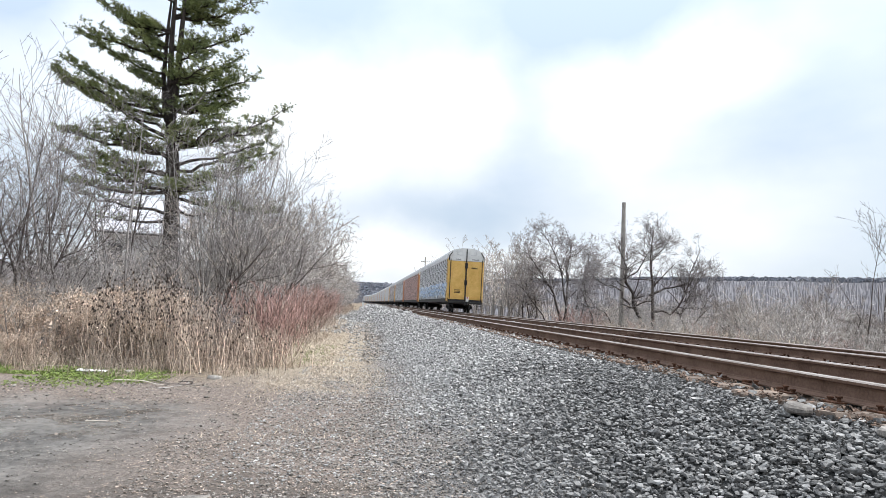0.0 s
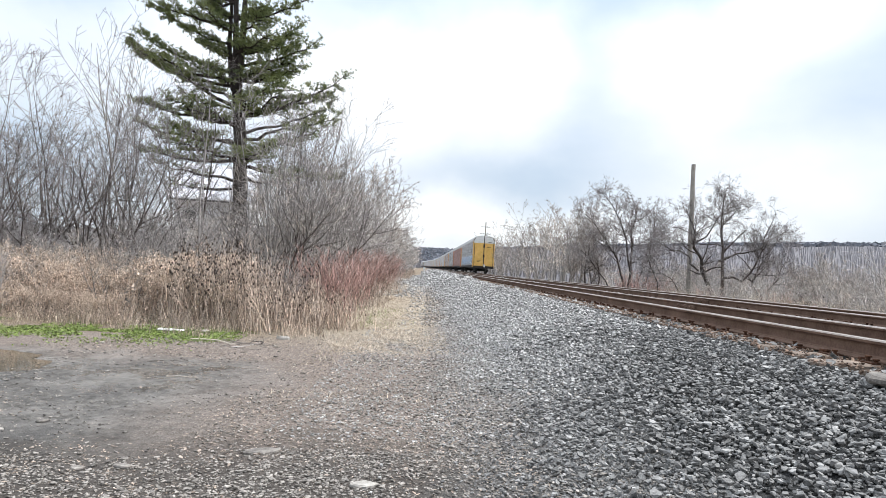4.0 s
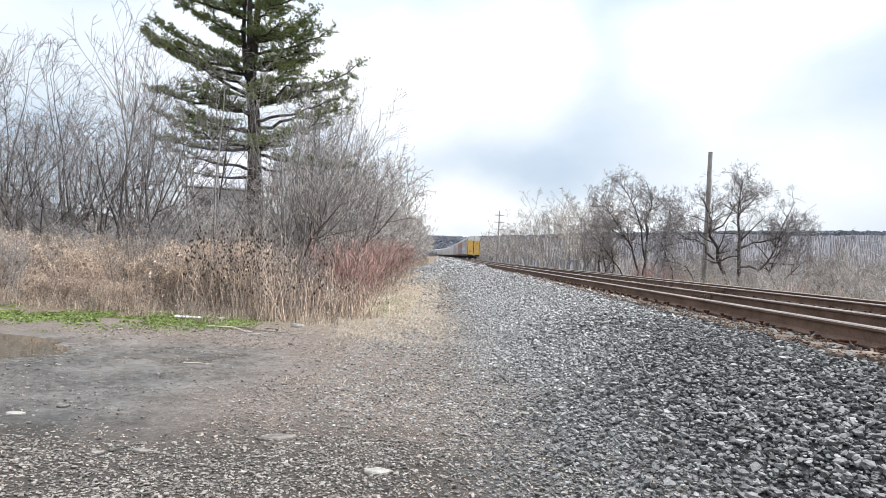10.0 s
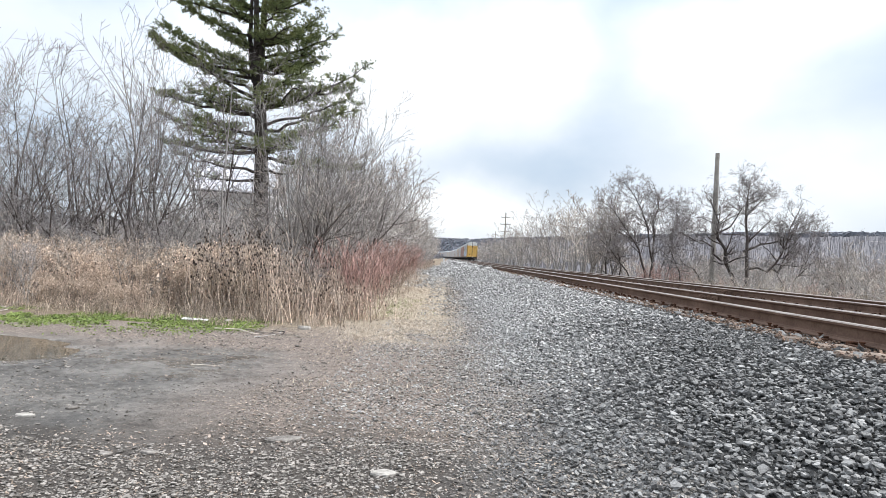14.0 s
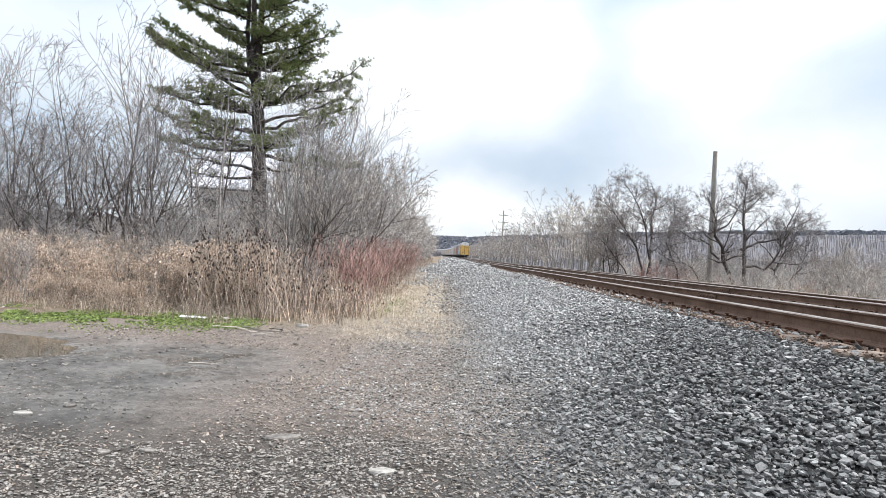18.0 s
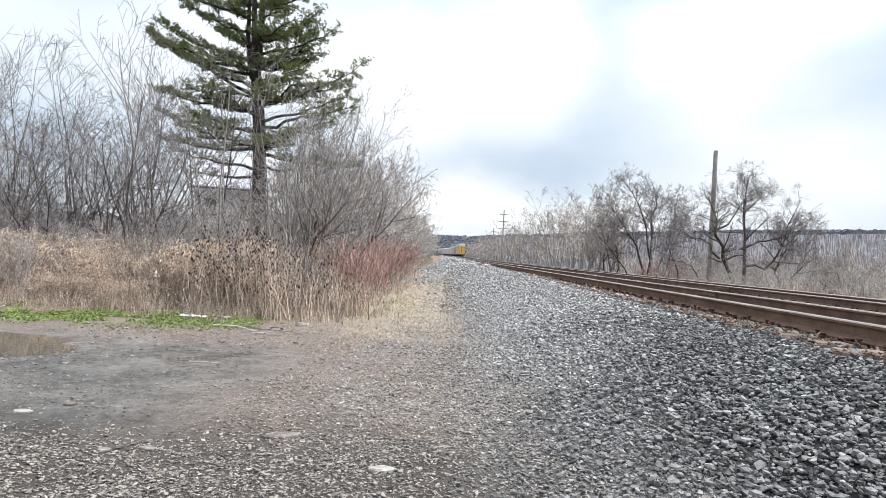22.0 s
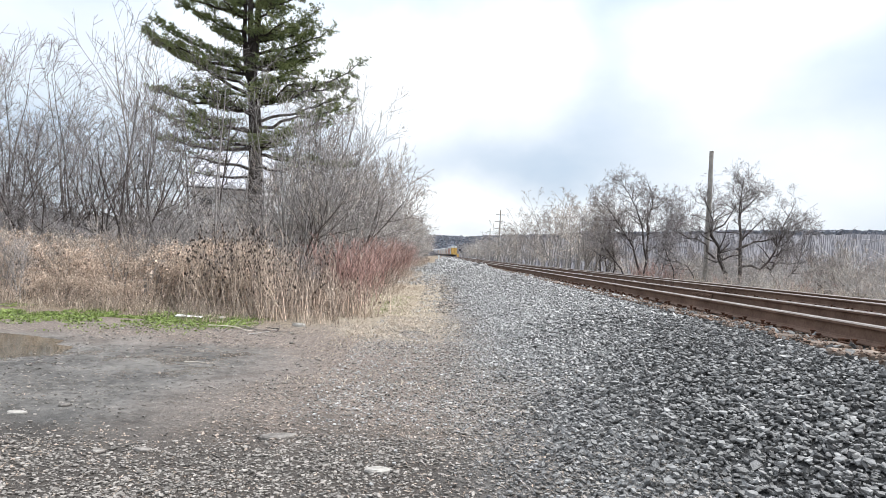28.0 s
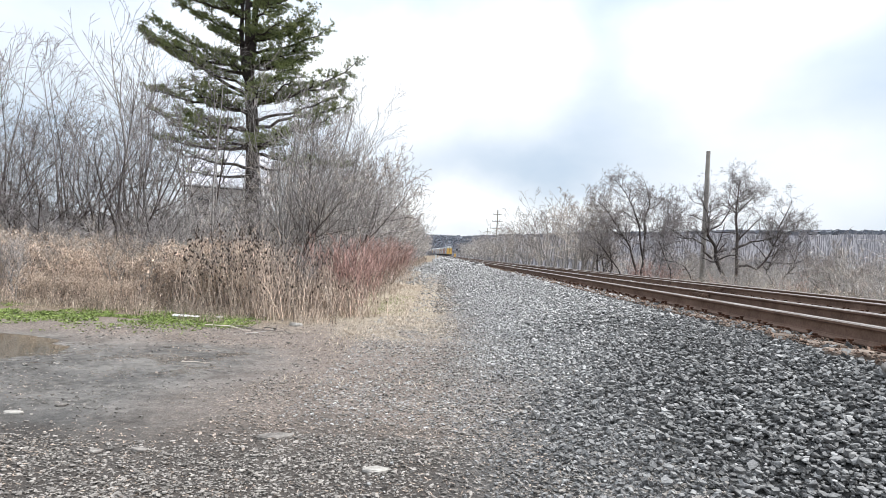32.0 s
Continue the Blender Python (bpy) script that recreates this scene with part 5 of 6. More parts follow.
def build_woods():
    rng = random.Random(21)
    # tall saplings behind the weeds
    for x, y, s, k in ((-12.9, 17.5, 1.02, 0), (-11.6, 18.5, 0.92, 2), (-9.6, 17.6, 1.02, 0), (-8.3, 17.2, 1.0, 3), (-7.4, 18.4, 0.95, 2), (-6.6, 17.0, 0.88, 3), (-14.6, 19.0, 1.0, 2),
                       (-13.6, 21.5, 1.05, 2), (-10.8, 20.5, 0.95, 0), (-4.6, 18.4, 0.78, 1), (-4.4, 19.5, 0.78, 3), (-16.5, 20.0, 1.05, 2), (-3.9, 22.5, 0.82, 1)):
        plant("sapling", x, y, s * 0.88, which=k)
    for _ in range(5):
        y = rng.uniform(24, 34)
        plant("sapling", rng.uniform(-0.95, -0.36) * y, y, rng.uniform(0.75, 1.0))
    # the thicket at their feet
    for _ in range(14):
        y = rng.uniform(15.5, 21)
        plant("thicket", rng.uniform(-0.92 * y, -0.46 * y), y, rng.uniform(0.75, 1.05))
    for _ in range(22):
        plant("shrub", rng.uniform(-12, -2.6), rng.uniform(11.6, 14.2), rng.uniform(0.28, 0.45), which=rng.randrange(1, 3))
    for _ in range(19):
        y = rng.uniform(14.6, 20)
        plant("shrub", rng.uniform(-0.95 * y, -3.4), y, rng.uniform(0.45, 0.7))
    for _ in range(13):
        y = rng.uniform(20, 30)
        plant("shrub", rng.uniform(-0.9 * y, -4.0), y, rng.uniform(0.6, 0.9))
    for _ in range(16):
        y = rng.uniform(14.8, 17.5)
        plant("shrub", y * rng.uniform(-0.92, -0.3), y, rng.uniform(0.5, 0.78), which=2)
    for x, y, s in ((-4.6, 19.6, 0.8), (-5.3, 21.6, 0.95), (-4.4, 23.0, 0.95), (-6.2, 20.4, 0.85), (-3.9, 26.4, 1.0), (-11.2, 16.0, 0.8), (-13.0, 16.6, 0.9), (-9.2, 16.4, 0.8), (-12.2, 15.8, 0.7)):
        plant("thicket", x, y, s)
    for x, y, s in ((-9.9, 26.6, 0.9), (-10.6, 27.2, 0.95), (-9.3, 25.2, 0.85), (-11.3, 27.6, 0.95), (-8.9, 26.8, 0.9)):
        plant("shrub", x, y, s, which=2 if x < -9.5 else 0)
    # brush round the foot of the pine
    for _ in range(16):
        y = rng.uniform(21, 28)
        plant("shrub", y * rng.uniform(-0.48, -0.2), y, rng.uniform(0.65, 0.9))
    # hedgerow along the track to the distance
    y = 27.0
    while y < 230:
        for row in range(3):
            x = bend(y) - 3.9 - row * 2.4 - rng.uniform(0, 1.0) - (0.4 if y < 36 else 0.2 if y < 60 else 0)
            plant("far" if rng.random() < 0.75 or row == 0 else "sapling", x, y + rng.uniform(-1, 1), rng.uniform(0.85, 1.1) * (0.92 if y < 32 else 0.95 if y < 45 else 1.0))
        if y < 120:
            plant("shrub", bend(y) - 3.2 - rng.uniform(0, 1.0), y, rng.uniform(0.7, 1.05))
        y += 2.4 + y * 0.04
    # the taller trees that step down to the hedgerow
    for x, y, s in ((-5.8, 20.2, 0.84), (-4.9, 21.2, 0.84), (-5.3, 23.2, 0.88), (-4.6, 24.8, 0.9), (-5.4, 26.0, 0.9)):
        plant("sapling", x, y, s, which=1 if rng.random() < 0.6 else 3)
    for x, y, s in ((-4.4, 21.5, 1.25), (-4.2, 23.6, 1.35), (-4.3, 25.6, 1.4), (-5.2, 24.2, 1.2)):
        plant("shrub", x, y, s)
    # red shrubs along the edge
    for x, y, s in ((-1.95, 12.9, 0.95), (-2.45, 13.3, 0.95), (-1.8, 13.8, 0.9), (-2.9, 13.6, 0.85), (-2.2, 15.2, 0.95), (-2.8, 18.5, 1.1), (-2.4, 20.5, 1.2), (-3.0, 22.5, 1.2), (-2.3, 24.5, 1.2), (-2.7, 27, 1.3), (-2.6, 31, 1.3), (-2.6, 36, 1.3), (-3.0, 42, 1.3), (-3.2, 50, 1.3), (-3.4, 60, 1.3)):
        plant("red", x, y, s)
    # beyond the track
    limbed_tree(71, 13.6, 42.5, 8, ((0.13, (0, 0), (0.1, 1.6), (-0.6, 3.4), (-1.9, 5.2), (-3.4, 6.6)), (0.12, (0.3, 0), (0.6, 2.4), (0.2, 4.6), (-0.4, 6.2), (-1.8, 8.0)), (0.14, (0.7, 0), (0.8, 2.2), (0.7, 4.4), (1.0, 6.4), (0.6, 8.3)),
                                    (0.10, (0.9, 0), (1.3, 1.8), (1.8, 3.6), (2.3, 5.2), (2.6, 7.0)), (0.08, (-0.4, 0), (-1.2, 1.8), (-2.4, 3.3), (-3.7, 4.6)), (0.07, (1.1, 0), (2.0, 2.4), (2.7, 4.4), (3.4, 6.0))))
    limbed_tree(72, 16.7, 34.6, 7, ((0.19, (0.1, 0), (-0.5, 1.4), (-1.2, 2.8), (-1.9, 4.0), (-1.9, 5.0), (-2.6, 6.2)), (0.16, (0.3, 0), (0.1, 2.4), (0.0, 4.2), (-0.1, 5.8), (0, 7.3)), (0.10, (0, 3.4), (0.7, 3.8), (1.6, 4.0), (2.7, 4.2), (3.9, 4.6)),
                                    (0.10, (0.1, 2.4), (1.2, 2.4), (1.8, 3.4), (2.2, 4.8), (2.6, 6.2)), (0.10, (2.3, 0), (2.2, 1.6), (1.9, 2.4), (2.8, 3.6), (3.0, 5.2)), (0.08, (-1.2, 2.8), (-2.0, 3.6), (-3.0, 4.0), (-4.2, 4.3)), (0.07, (-1.9, 4.2), (-0.9, 4.8), (-0.5, 5.9), (0.2, 6.8)),
                                    (0.07, (3.2, 0), (3.1, 1.9), (3.9, 3.2), (4.3, 4.7))))
    limbed_tree(73, 14.2, 35.2, 6, ((0.06, (0.8, 0), (0.3, 1.6), (-0.7, 2.6), (-1.5, 3.2)), (0.06, (-0.7, 0), (-0.9, 1.8), (-1.4, 3.6), (-0.9, 5.2))))
    plant("gnarled", 12.9, 47.0, 1.15, 150, 2)
    plant("sapling", 22.5, 25.0, 0.92, 40, 0, label="slender dark leafless tree beyond the track")
    plant("gnarled", 23.0, 27.7, 0.72, 90, 1)
    plant("gnarled", 25.4, 26.8, 0.6, 20, 2)
    plant("gnarled", 26.0, 33.0, 0.7, 30, 2)
    for x, y, s in ((13.6, 62, 1.15), (13.8, 70, 1.25), (14.5, 78, 1.3), (15.5, 66, 1.2), (13.2, 54, 0.9), (14.6, 58, 1.05), (16.0, 73, 1.3), (13.4, 66, 1.2), (13.0, 76, 1.2), (15.2, 62, 1.1)):
        plant("far", x, y, s)
    y = 84.0
    while y < 330:
        for row in range(2):
            plant("far", bend(y) + 13.2 + row * 4 + rng.uniform(-0.6, 1.6), y, rng.uniform(0.9, 1.2))
        y += 5 + y * 0.03
    for x, y, s in ((20.8, 31.0, 0.6), (22.2, 33.0, 0.65), (24.6, 36.0, 0.7), (18.6, 28.0, 0.48), (27.0, 35.0, 0.75), (21.4, 25.0, 0.45), (24.0, 29.5, 0.5)):
        plant("gnarled", x, y, s, which=rng.randrange(3), label="low crooked leafless tree beyond the track")
    for _ in range(14):
        y = rng.uniform(19, 34)
        plant("shrub", 13.6 + rng.uniform(0, 1) * max(1.0, y * 0.98 - 13.6), y, rng.uniform(0.45, 0.7), which=rng.choice((0, 1, 3)))
    for _ in range(70):
        y = rng.uniform(17, 75)
        x = max(13.2, y * rng.uniform(0.24, 0.98))
        plant("shrub", x + rng.uniform(0, 4), y, rng.uniform(0.55, 0.85) if y < 40 else rng.uniform(0.8, 1.25), which=rng.choice((0, 1, 3)))
    for _ in range(20):
        y = rng.uniform(24, 55)
        plant("pale", max(14.0, y * rng.uniform(0.55, 0.98)), y, rng.uniform(0.6, 1.15))
    for _ in range(18):
        y = rng.uniform(26, 50)
        plant("pale", max(13.2, y * rng.uniform(0.3, 0.75)) + rng.uniform(0, 1.5), y, rng.uniform(0.35, 0.65))
    for x, y, s in ((12.9, 36.5, 1.3), (13.5, 37.2, 1.4), (14.1, 37.0, 1.25), (12.6, 38.5, 1.2), (14.8, 38.0, 1.1), (15.6, 27, 1.0), (17.5, 26, 1.0), (18.5, 25.5, 1.1), (19.5, 26, 1.0), (21.0, 25.0, 1.1), (16.4, 24.5, 0.95), (18.2, 22.8, 1.05), (20.2, 23.4, 1.0), (16.9, 29.0, 1.15), (21.9, 27.2, 1.15), (14.4, 30.5, 1.0), (15.4, 33.0, 1.1)):
        plant("red", x, y, s, label="low leafless shrub with dull red twigs beyond the track")
    for x, y, s in ((17.2, 24.5, 0.72), (18.6, 25.2, 0.6), (15.8, 23.6, 0.5), (19.6, 24.2, 0.55), (34.5, 55, 1.6), (35.8, 55.6, 1.7), (36.9, 57, 1.6), (38.4, 56, 1.5)):
        plant("pale", x, y, s)
    for x, y, s in ((20.6, 30.0, 0.45), (22.0, 31.0, 0.5), (23.2, 30.4, 0.42)):
        plant("thicket", x, y, s, label="low dark tangled thicket beyond the track")
    for _ in range(14):
        y = rng.uniform(27, 34)
        plant("shrub", rng.uniform(12.8, 20.0), y, rng.uniform(0.32, 0.5), which=rng.choice((0, 1)))
    # mid-distance woods beyond
    for _ in range(26):
        y = rng.uniform(42, 66)
        plant("far", y * rng.uniform(0.42, 0.9), y, rng.uniform(0.45, 0.62))
    for _ in range(60):
        y = rng.uniform(60, 190)
        plant("far", y * rng.uniform(0.33, 1.0) + 8, y, rng.uniform(0.7, 1.05))


build_woods()


# ---- the pine ----
def build_pine():
    rng = random.Random(14)
    base = Vector((-9.85, 30.0, 0))
    ob = thing("pine_tree", base, "tall green pine with layered boughs and a dark trunk", "tree")
    wood = Shape()
    spine = [Vector((0.30, 0, -0.2)), Vector((0.16, 0, 3)), Vector((0.02, 0, 5.6)), Vector((-0.12, 0.05, 7.4)), Vector((-0.40, 0.1, 9.4)), Vector((-0.60, 0.1, 11)), Vector((-0.75, 0, 14)), Vector((-0.8, 0, 20.5))]
    wood.tube(spine, [0.40, 0.36, 0.34, 0.32, 0.26, 0.17, 0.12, 0.03], 12, False)
    for dx, dy, r in ((-1.05, 0.3, 0.15), (-0.2, -0.2, 0.17), (-0.6, 0.6, 0.11)):
        wood.tube([Vector((-0.40, 0.08, 9.3)), Vector((-0.42 + (dx + 0.42) * 0.6, dy * 0.6, 10.4)), Vector((dx, dy, 12)), Vector((dx * 1.05, dy * 1.2, 14.5)), Vector((dx, dy * 1.2, 17))], [r * 1.15, r, r * 0.8, r * 0.55, 0.03], 8, False)
    part("trunk", wood, PINE_BARK, ob)

    def at(z):
        for a, b in zip(spine, spine[1:]):
            if a.z <= z <= b.z:
                return a.lerp(b, (z - a.z) / (b.z - a.z))
        return spine[-1].copy()

    tufts = []

    def bough(z, az, length, up, full=1.0, bare=0.3, curl=1.5):
        """A bough from the trunk at z that reaches length out and ends up metres higher; needles past its bare part, on flat side sprays."""
        shape = Shape()
        p = at(z)
        a = radians(az)
        d = Vector((math.sin(a), -math.cos(a), 0))
        side = d.cross(Vector((0, 0, 1)))
        n = 10
        sway = rng.uniform(-0.35, 0.35)
        pts = [p + d * (length * k / n) + side * (sway * math.sin(k / n * 3.1)) + Vector((rng.gauss(0, 0.05), rng.gauss(0, 0.05), up * (k / n) ** curl - 0.10 * length / 4 * math.sin(k / n * 3.14) + rng.gauss(0, 0.05))) for k in range(n + 1)]
        shape.tube(pts, [0.075 * (1 - k / (n + 1)) * (0.45 + length / 6) + 0.010 for k in range(n + 1)], 6, False)
        for k in range(max(2, int(bare * n)), n + 1):
            f = k / n
            reach = (0.36 * length * (1.1 - 0.9 * abs(f - 0.65)) * 0.62 + 0.15) * (0.55 if k == n else 1.0)
            for s in (-1, 1):
                for _ in range(2):
                    if rng.random() < 0.08:
                        continue
                    e = pts[k] + side * s * reach * rng.uniform(0.3, 1.15) + d * rng.uniform(0.1, 0.65) + Vector((0, 0, rng.uniform(-0.06, 0.34)))
                    mid = pts[k].lerp(e, 0.5) + Vector((0, 0, rng.uniform(-0.10, 0.04)))
                    shape.tube([pts[k], mid, e], [0.020, 0.014, 0.006], 3, False)
                    for _ in range(max(1, int(12 * full * (0.6 + reach)))):
                        q = rng.uniform(0.3, 1.06)
                        c = pts[k].lerp(mid, q * 2) if q < 0.5 else mid.lerp(e, q * 2 - 1)
                        tufts.append((c + Vector((rng.gauss(0, 0.09), rng.gauss(0, 0.09), rng.gauss(0.07, 0.05))), (e - pts[k]).normalized()))
        part("bough", shape, PINE_BARK, ob)

    # the long boughs of the outline, away from the track (270) and towards it (90): height, turn, reach, rise, fullness, bare part, curl
    for row in ((6.1, 268, 4.6, 0.25, 1.0, 0.2, 1.2), (7.1, 274, 4.6, 0.5, 0.8, 0.35, 1.3), (8.0, 270, 4.8, 0.8, 1.2, 0.3, 1.0), (8.8, 272, 2.5, 0.6, 0.8, 0.4, 1.2), (8.8, 270, 5.3, 2.9, 1.5, 0.58, 1.0), (10.7, 268, 4.8, 1.7, 1.2, 0.25, 1.4), (12.1, 272, 3.4, 1.1, 1.2, 0.2, 1.4)):
        bough(*row)
    for row in ((13.1, 268, 4.3, 0.8, 1.2, 0.2, 1.4), (14.4, 274, 3.2, 0.9, 1.2, 0.2, 1.4), (5.9, 88, 4.7, -0.45, 1.0, 0.15, 1.2), (6.7, 80, 3.6, 0.9, 0.9, 0.35, 1.0), (7.2, 92, 4.4, 1.4, 1.1, 0.5, 0.9), (7.6, 96, 4.2, 1.6, 1.1, 0.55, 1.0), (8.5, 88, 5.1, 2.1, 1.0, 0.35, 1.5)):
        bough(*row)
    for row in ((10.2, 92, 3.0, 0.9, 0.9, 0.3, 1.3), (11.0, 86, 4.0, 1.2, 1.0, 0.25, 1.6), (11.6, 94, 3.0, 1.7, 1.2, 0.2, 1.4), (13.4, 88, 3.2, 1.0, 1.2, 0.2, 1.4), (15.0, 90, 3.6, 1.2, 1.2, 0.2, 1.4), (5.3, 60, 3.2, -0.2, 0.3, 0.4, 1.0), (5.2, 300, 3.9, 0.3, 0.35, 0.3, 1.0), (4.7, 262, 3.6, 0.2, 0.2, 0.4, 1.0)):
        bough(*row)
    # shorter ones towards the viewer and away, sparse below and dense above the fork
    for row in ((6.3, 318, 3.3, 0.3, 1.2, 0.15), (6.2, 38, 3.5, 0.1, 1.2, 0.15), (7.0, 308, 3.2, 0.4, 1.1, 0.3), (8.3, 52, 3.4, 0.9, 1.3, 0.3), (7.9, 312, 3.2, 0.6, 1.1, 0.3), (9.2, 58, 2.9, 0.7, 1.2, 0.25), (9.4, 300, 2.8, 0.6, 1.2, 0.25), (9.9, 262, 5.2, 1.6, 1.5, 0.5), (10.2, 282, 4.7, 0.9, 1.5, 0.4), (8.9, 100, 4.2, 1.0, 1.2, 0.45)):
        bough(*row)
    for z, az in ((6.0, 10), (6.3, 190), (7.9, 340), (8.2, 25), (8.6, 170), (9.4, 200), (9.7, 350), (10.0, 60), (10.1, 290)):
        bough(z, az + rng.uniform(-12, 12), rng.uniform(1.6, 2.6), rng.uniform(0.2, 0.7), 0.8, 0.35)
    z = 10.6
    while z < 19.8:
        top = max(0.0, (z - 12.5) / 8.5)
        for k in range(2):
            bough(z + rng.uniform(-0.3, 0.3), rng.uniform(0, 360), rng.uniform(1.4, 3.2) * (1 - 0.7 * top), rng.uniform(0.2, 1.0), 1.15, 0.2)
        z += 0.72
    # needles: bunches of thin blades round each shoot
    nr = np.random.default_rng(6)
    c = np.array([t[0][:] for t in tufts])
    way = np.array([t[1][:] for t in tufts])
    per = 13
    c, way = np.repeat(c, per, 0), np.repeat(way, per, 0)
    n = len(c)
    d = nr.normal(0, 0.8, (n, 3)) + way * 0.7 + np.array([0, 0, 0.35])
    d /= np.linalg.norm(d, axis=1)[:, None]
    w = np.cross(d, nr.normal(0, 1, (n, 3)))
    w /= np.linalg.norm(w, axis=1)[:, None]
    long, wide = nr.uniform(0.08, 0.16, (n, 1)), nr.uniform(0.007, 0.014, (n, 1))
    v = np.stack([c - w * wide, c + w * wide, c + d * long], 1).reshape(-1, 3)
    part("needles", tri_mesh("needles", v, np.arange(n * 3).reshape(-1, 3), NEEDLE), None, ob, "dark green needle clusters")["kind"] = "stuff"


build_pine()


# ---- weeds and grass ----
def leaf_bits(rng, centres, size, flat, turns=None):
    """Small three-cornered bits at many places: petals, bracts, dead leaves."""
    n = len(centres)
    d = rng.normal(0, 1, (n, 3)) * np.array([1, 1, flat])
    d /= np.linalg.norm(d, axis=1)[:, None]
    w = np.cross(d, rng.normal(0, 1, (n, 3)))
    w /= np.linalg.norm(w, axis=1)[:, None]
    s = size * rng.uniform(0.6, 1.4, (n, 1))
    return np.stack([centres - w * s * 0.5, centres + w * s * 0.5, centres + d * s * 1.3], 1).reshape(-1, 3), np.arange(n * 3).reshape(-1, 3)


def stalk_clump(seed, count, wide, height, heads):
    """Tall dry stalks with dark seed heads on forked tops."""
    rng = random.Random(seed)
    stems, seeds = Shape(), Shape()
    bits = []
    for _ in range(count):
        p = Vector((rng.gauss(0, wide), rng.gauss(0, wide * 0.8), -0.03))
        h = height * rng.uniform(0.55, 1.05)
        d = Vector((rng.gauss(0, 0.15), rng.gauss(0, 0.15), 1)).normalized()
        pts, _ = wander(rng, p, d, h, 4, 0.11, 0.02)
        stems.tube(pts, [0.007, 0.006, 0.0055, 0.0045, 0.003], 3, False)
        tips = [pts[-1]]
        for _ in range(rng.randint(2, 5)):
            i = rng.randint(2, 3)
            q = pts[i].lerp(pts[i + 1], rng.random())
            e, _ = wander(rng, q, aside(rng, (pts[i + 1] - pts[i]).normalized(), radians(28)), h * rng.uniform(0.1, 0.26), 2, 0.08, 0.05)
            stems.tube(e, [0.004, 0.003, 0.002], 3, False)
            tips.append(e[-1])
        for _ in range(9):
            i = rng.randint(0, 3)
            bits.append(pts[i].lerp(pts[i + 1], rng.random()) + Vector((rng.gauss(0, 0.035), rng.gauss(0, 0.035), 0)))
        for tip in tips:
            if rng.random() < heads:
                r = rng.uniform(0.011, 0.018)
                seeds.tube([tip - Vector((0, 0, r)), tip - Vector((0, 0, r * 0.2)), tip + Vector((0, 0, r * 1.1)), tip + Vector((0, 0, r * 2.0))], [r * 0.5, r, r * 0.85, r * 0.2], 6, True)
    ob = tagged(new("dry_weed_clump"), "tall dry brown weed stalks with dark seed heads" if heads > 0.5 else "dry brown weed stalks with withered leaves", "weeds", "weeds beside the path")
    tagged(part("stalk_mass", stems, WEED, ob), kind="stuff")
    if seeds.v:
        tagged(part("seed_head_mass", seeds, SEED, ob, "dark brown seed heads"), kind="stuff")
    v, t = leaf_bits(np.random.default_rng(seed), np.array([b[:] for b in bits]), 0.026, 0.8)
    tagged(part("withered_leaves", tri_mesh("withered_leaves", v, t, WEED), None, ob), kind="stuff")
    return ob


def plume_clump(seed, count, wide, height):
    """Dry goldenrod: leaning stems with fluffy tan plumes."""
    rng = random.Random(seed)
    stems = Shape()
    fluff, bits = [], []
    for _ in range(count):
        p = Vector((rng.gauss(0, wide), rng.gauss(0, wide * 0.8), -0.03))
        h = height * rng.uniform(0.6, 1.1)
        pts, d = wander(rng, p, Vector((rng.gauss(0, 0.16), rng.gauss(0, 0.16), 1)).normalized(), h, 4, 0.09, 0.0)
        stems.tube(pts, [0.006, 0.005, 0.0045, 0.004, 0.003], 3, False)
        for _ in range(rng.randint(4, 7)):
            q = pts[3].lerp(pts[4], rng.uniform(0.1, 1.0))
            e, _ = wander(rng, q, aside(rng, d, radians(50)), rng.uniform(0.06, 0.16), 2, 0.15, -0.25)
            stems.tube(e, [0.003, 0.002, 0.0015], 3, False)
            for _ in range(13):
                fluff.append(e[0].lerp(e[2], rng.random()) + Vector((rng.gauss(0, 0.026), rng.gauss(0, 0.026), rng.gauss(0.0, 0.028))))
        for _ in range(10):
            i = rng.randint(0, 3)
            bits.append(pts[i].lerp(pts[i + 1], rng.random()) + Vector((rng.gauss(0, 0.03), rng.gauss(0, 0.03), 0)))
    ob = tagged(new("goldenrod_clump"), "clump of dry tan goldenrod with fluffy plumes", "weeds", "weeds beside the path")
    tagged(part("stem_mass", stems, WEED, ob), kind="stuff")
    nr = np.random.default_rng(seed)
    v, t = leaf_bits(nr, np.array([b[:] for b in fluff]), 0.02, 1.0)
    tagged(part("plume_mass", tri_mesh("plume_mass", v, t, PLUME), None, ob, "pale tan fluffy plumes"), kind="stuff")
    v, t = leaf_bits(nr, np.array([b[:] for b in bits]), 0.04, 0.7)
    tagged(part("withered_leaves", tri_mesh("withered_leaves", v, t, WEED), None, ob), kind="stuff")
    return ob


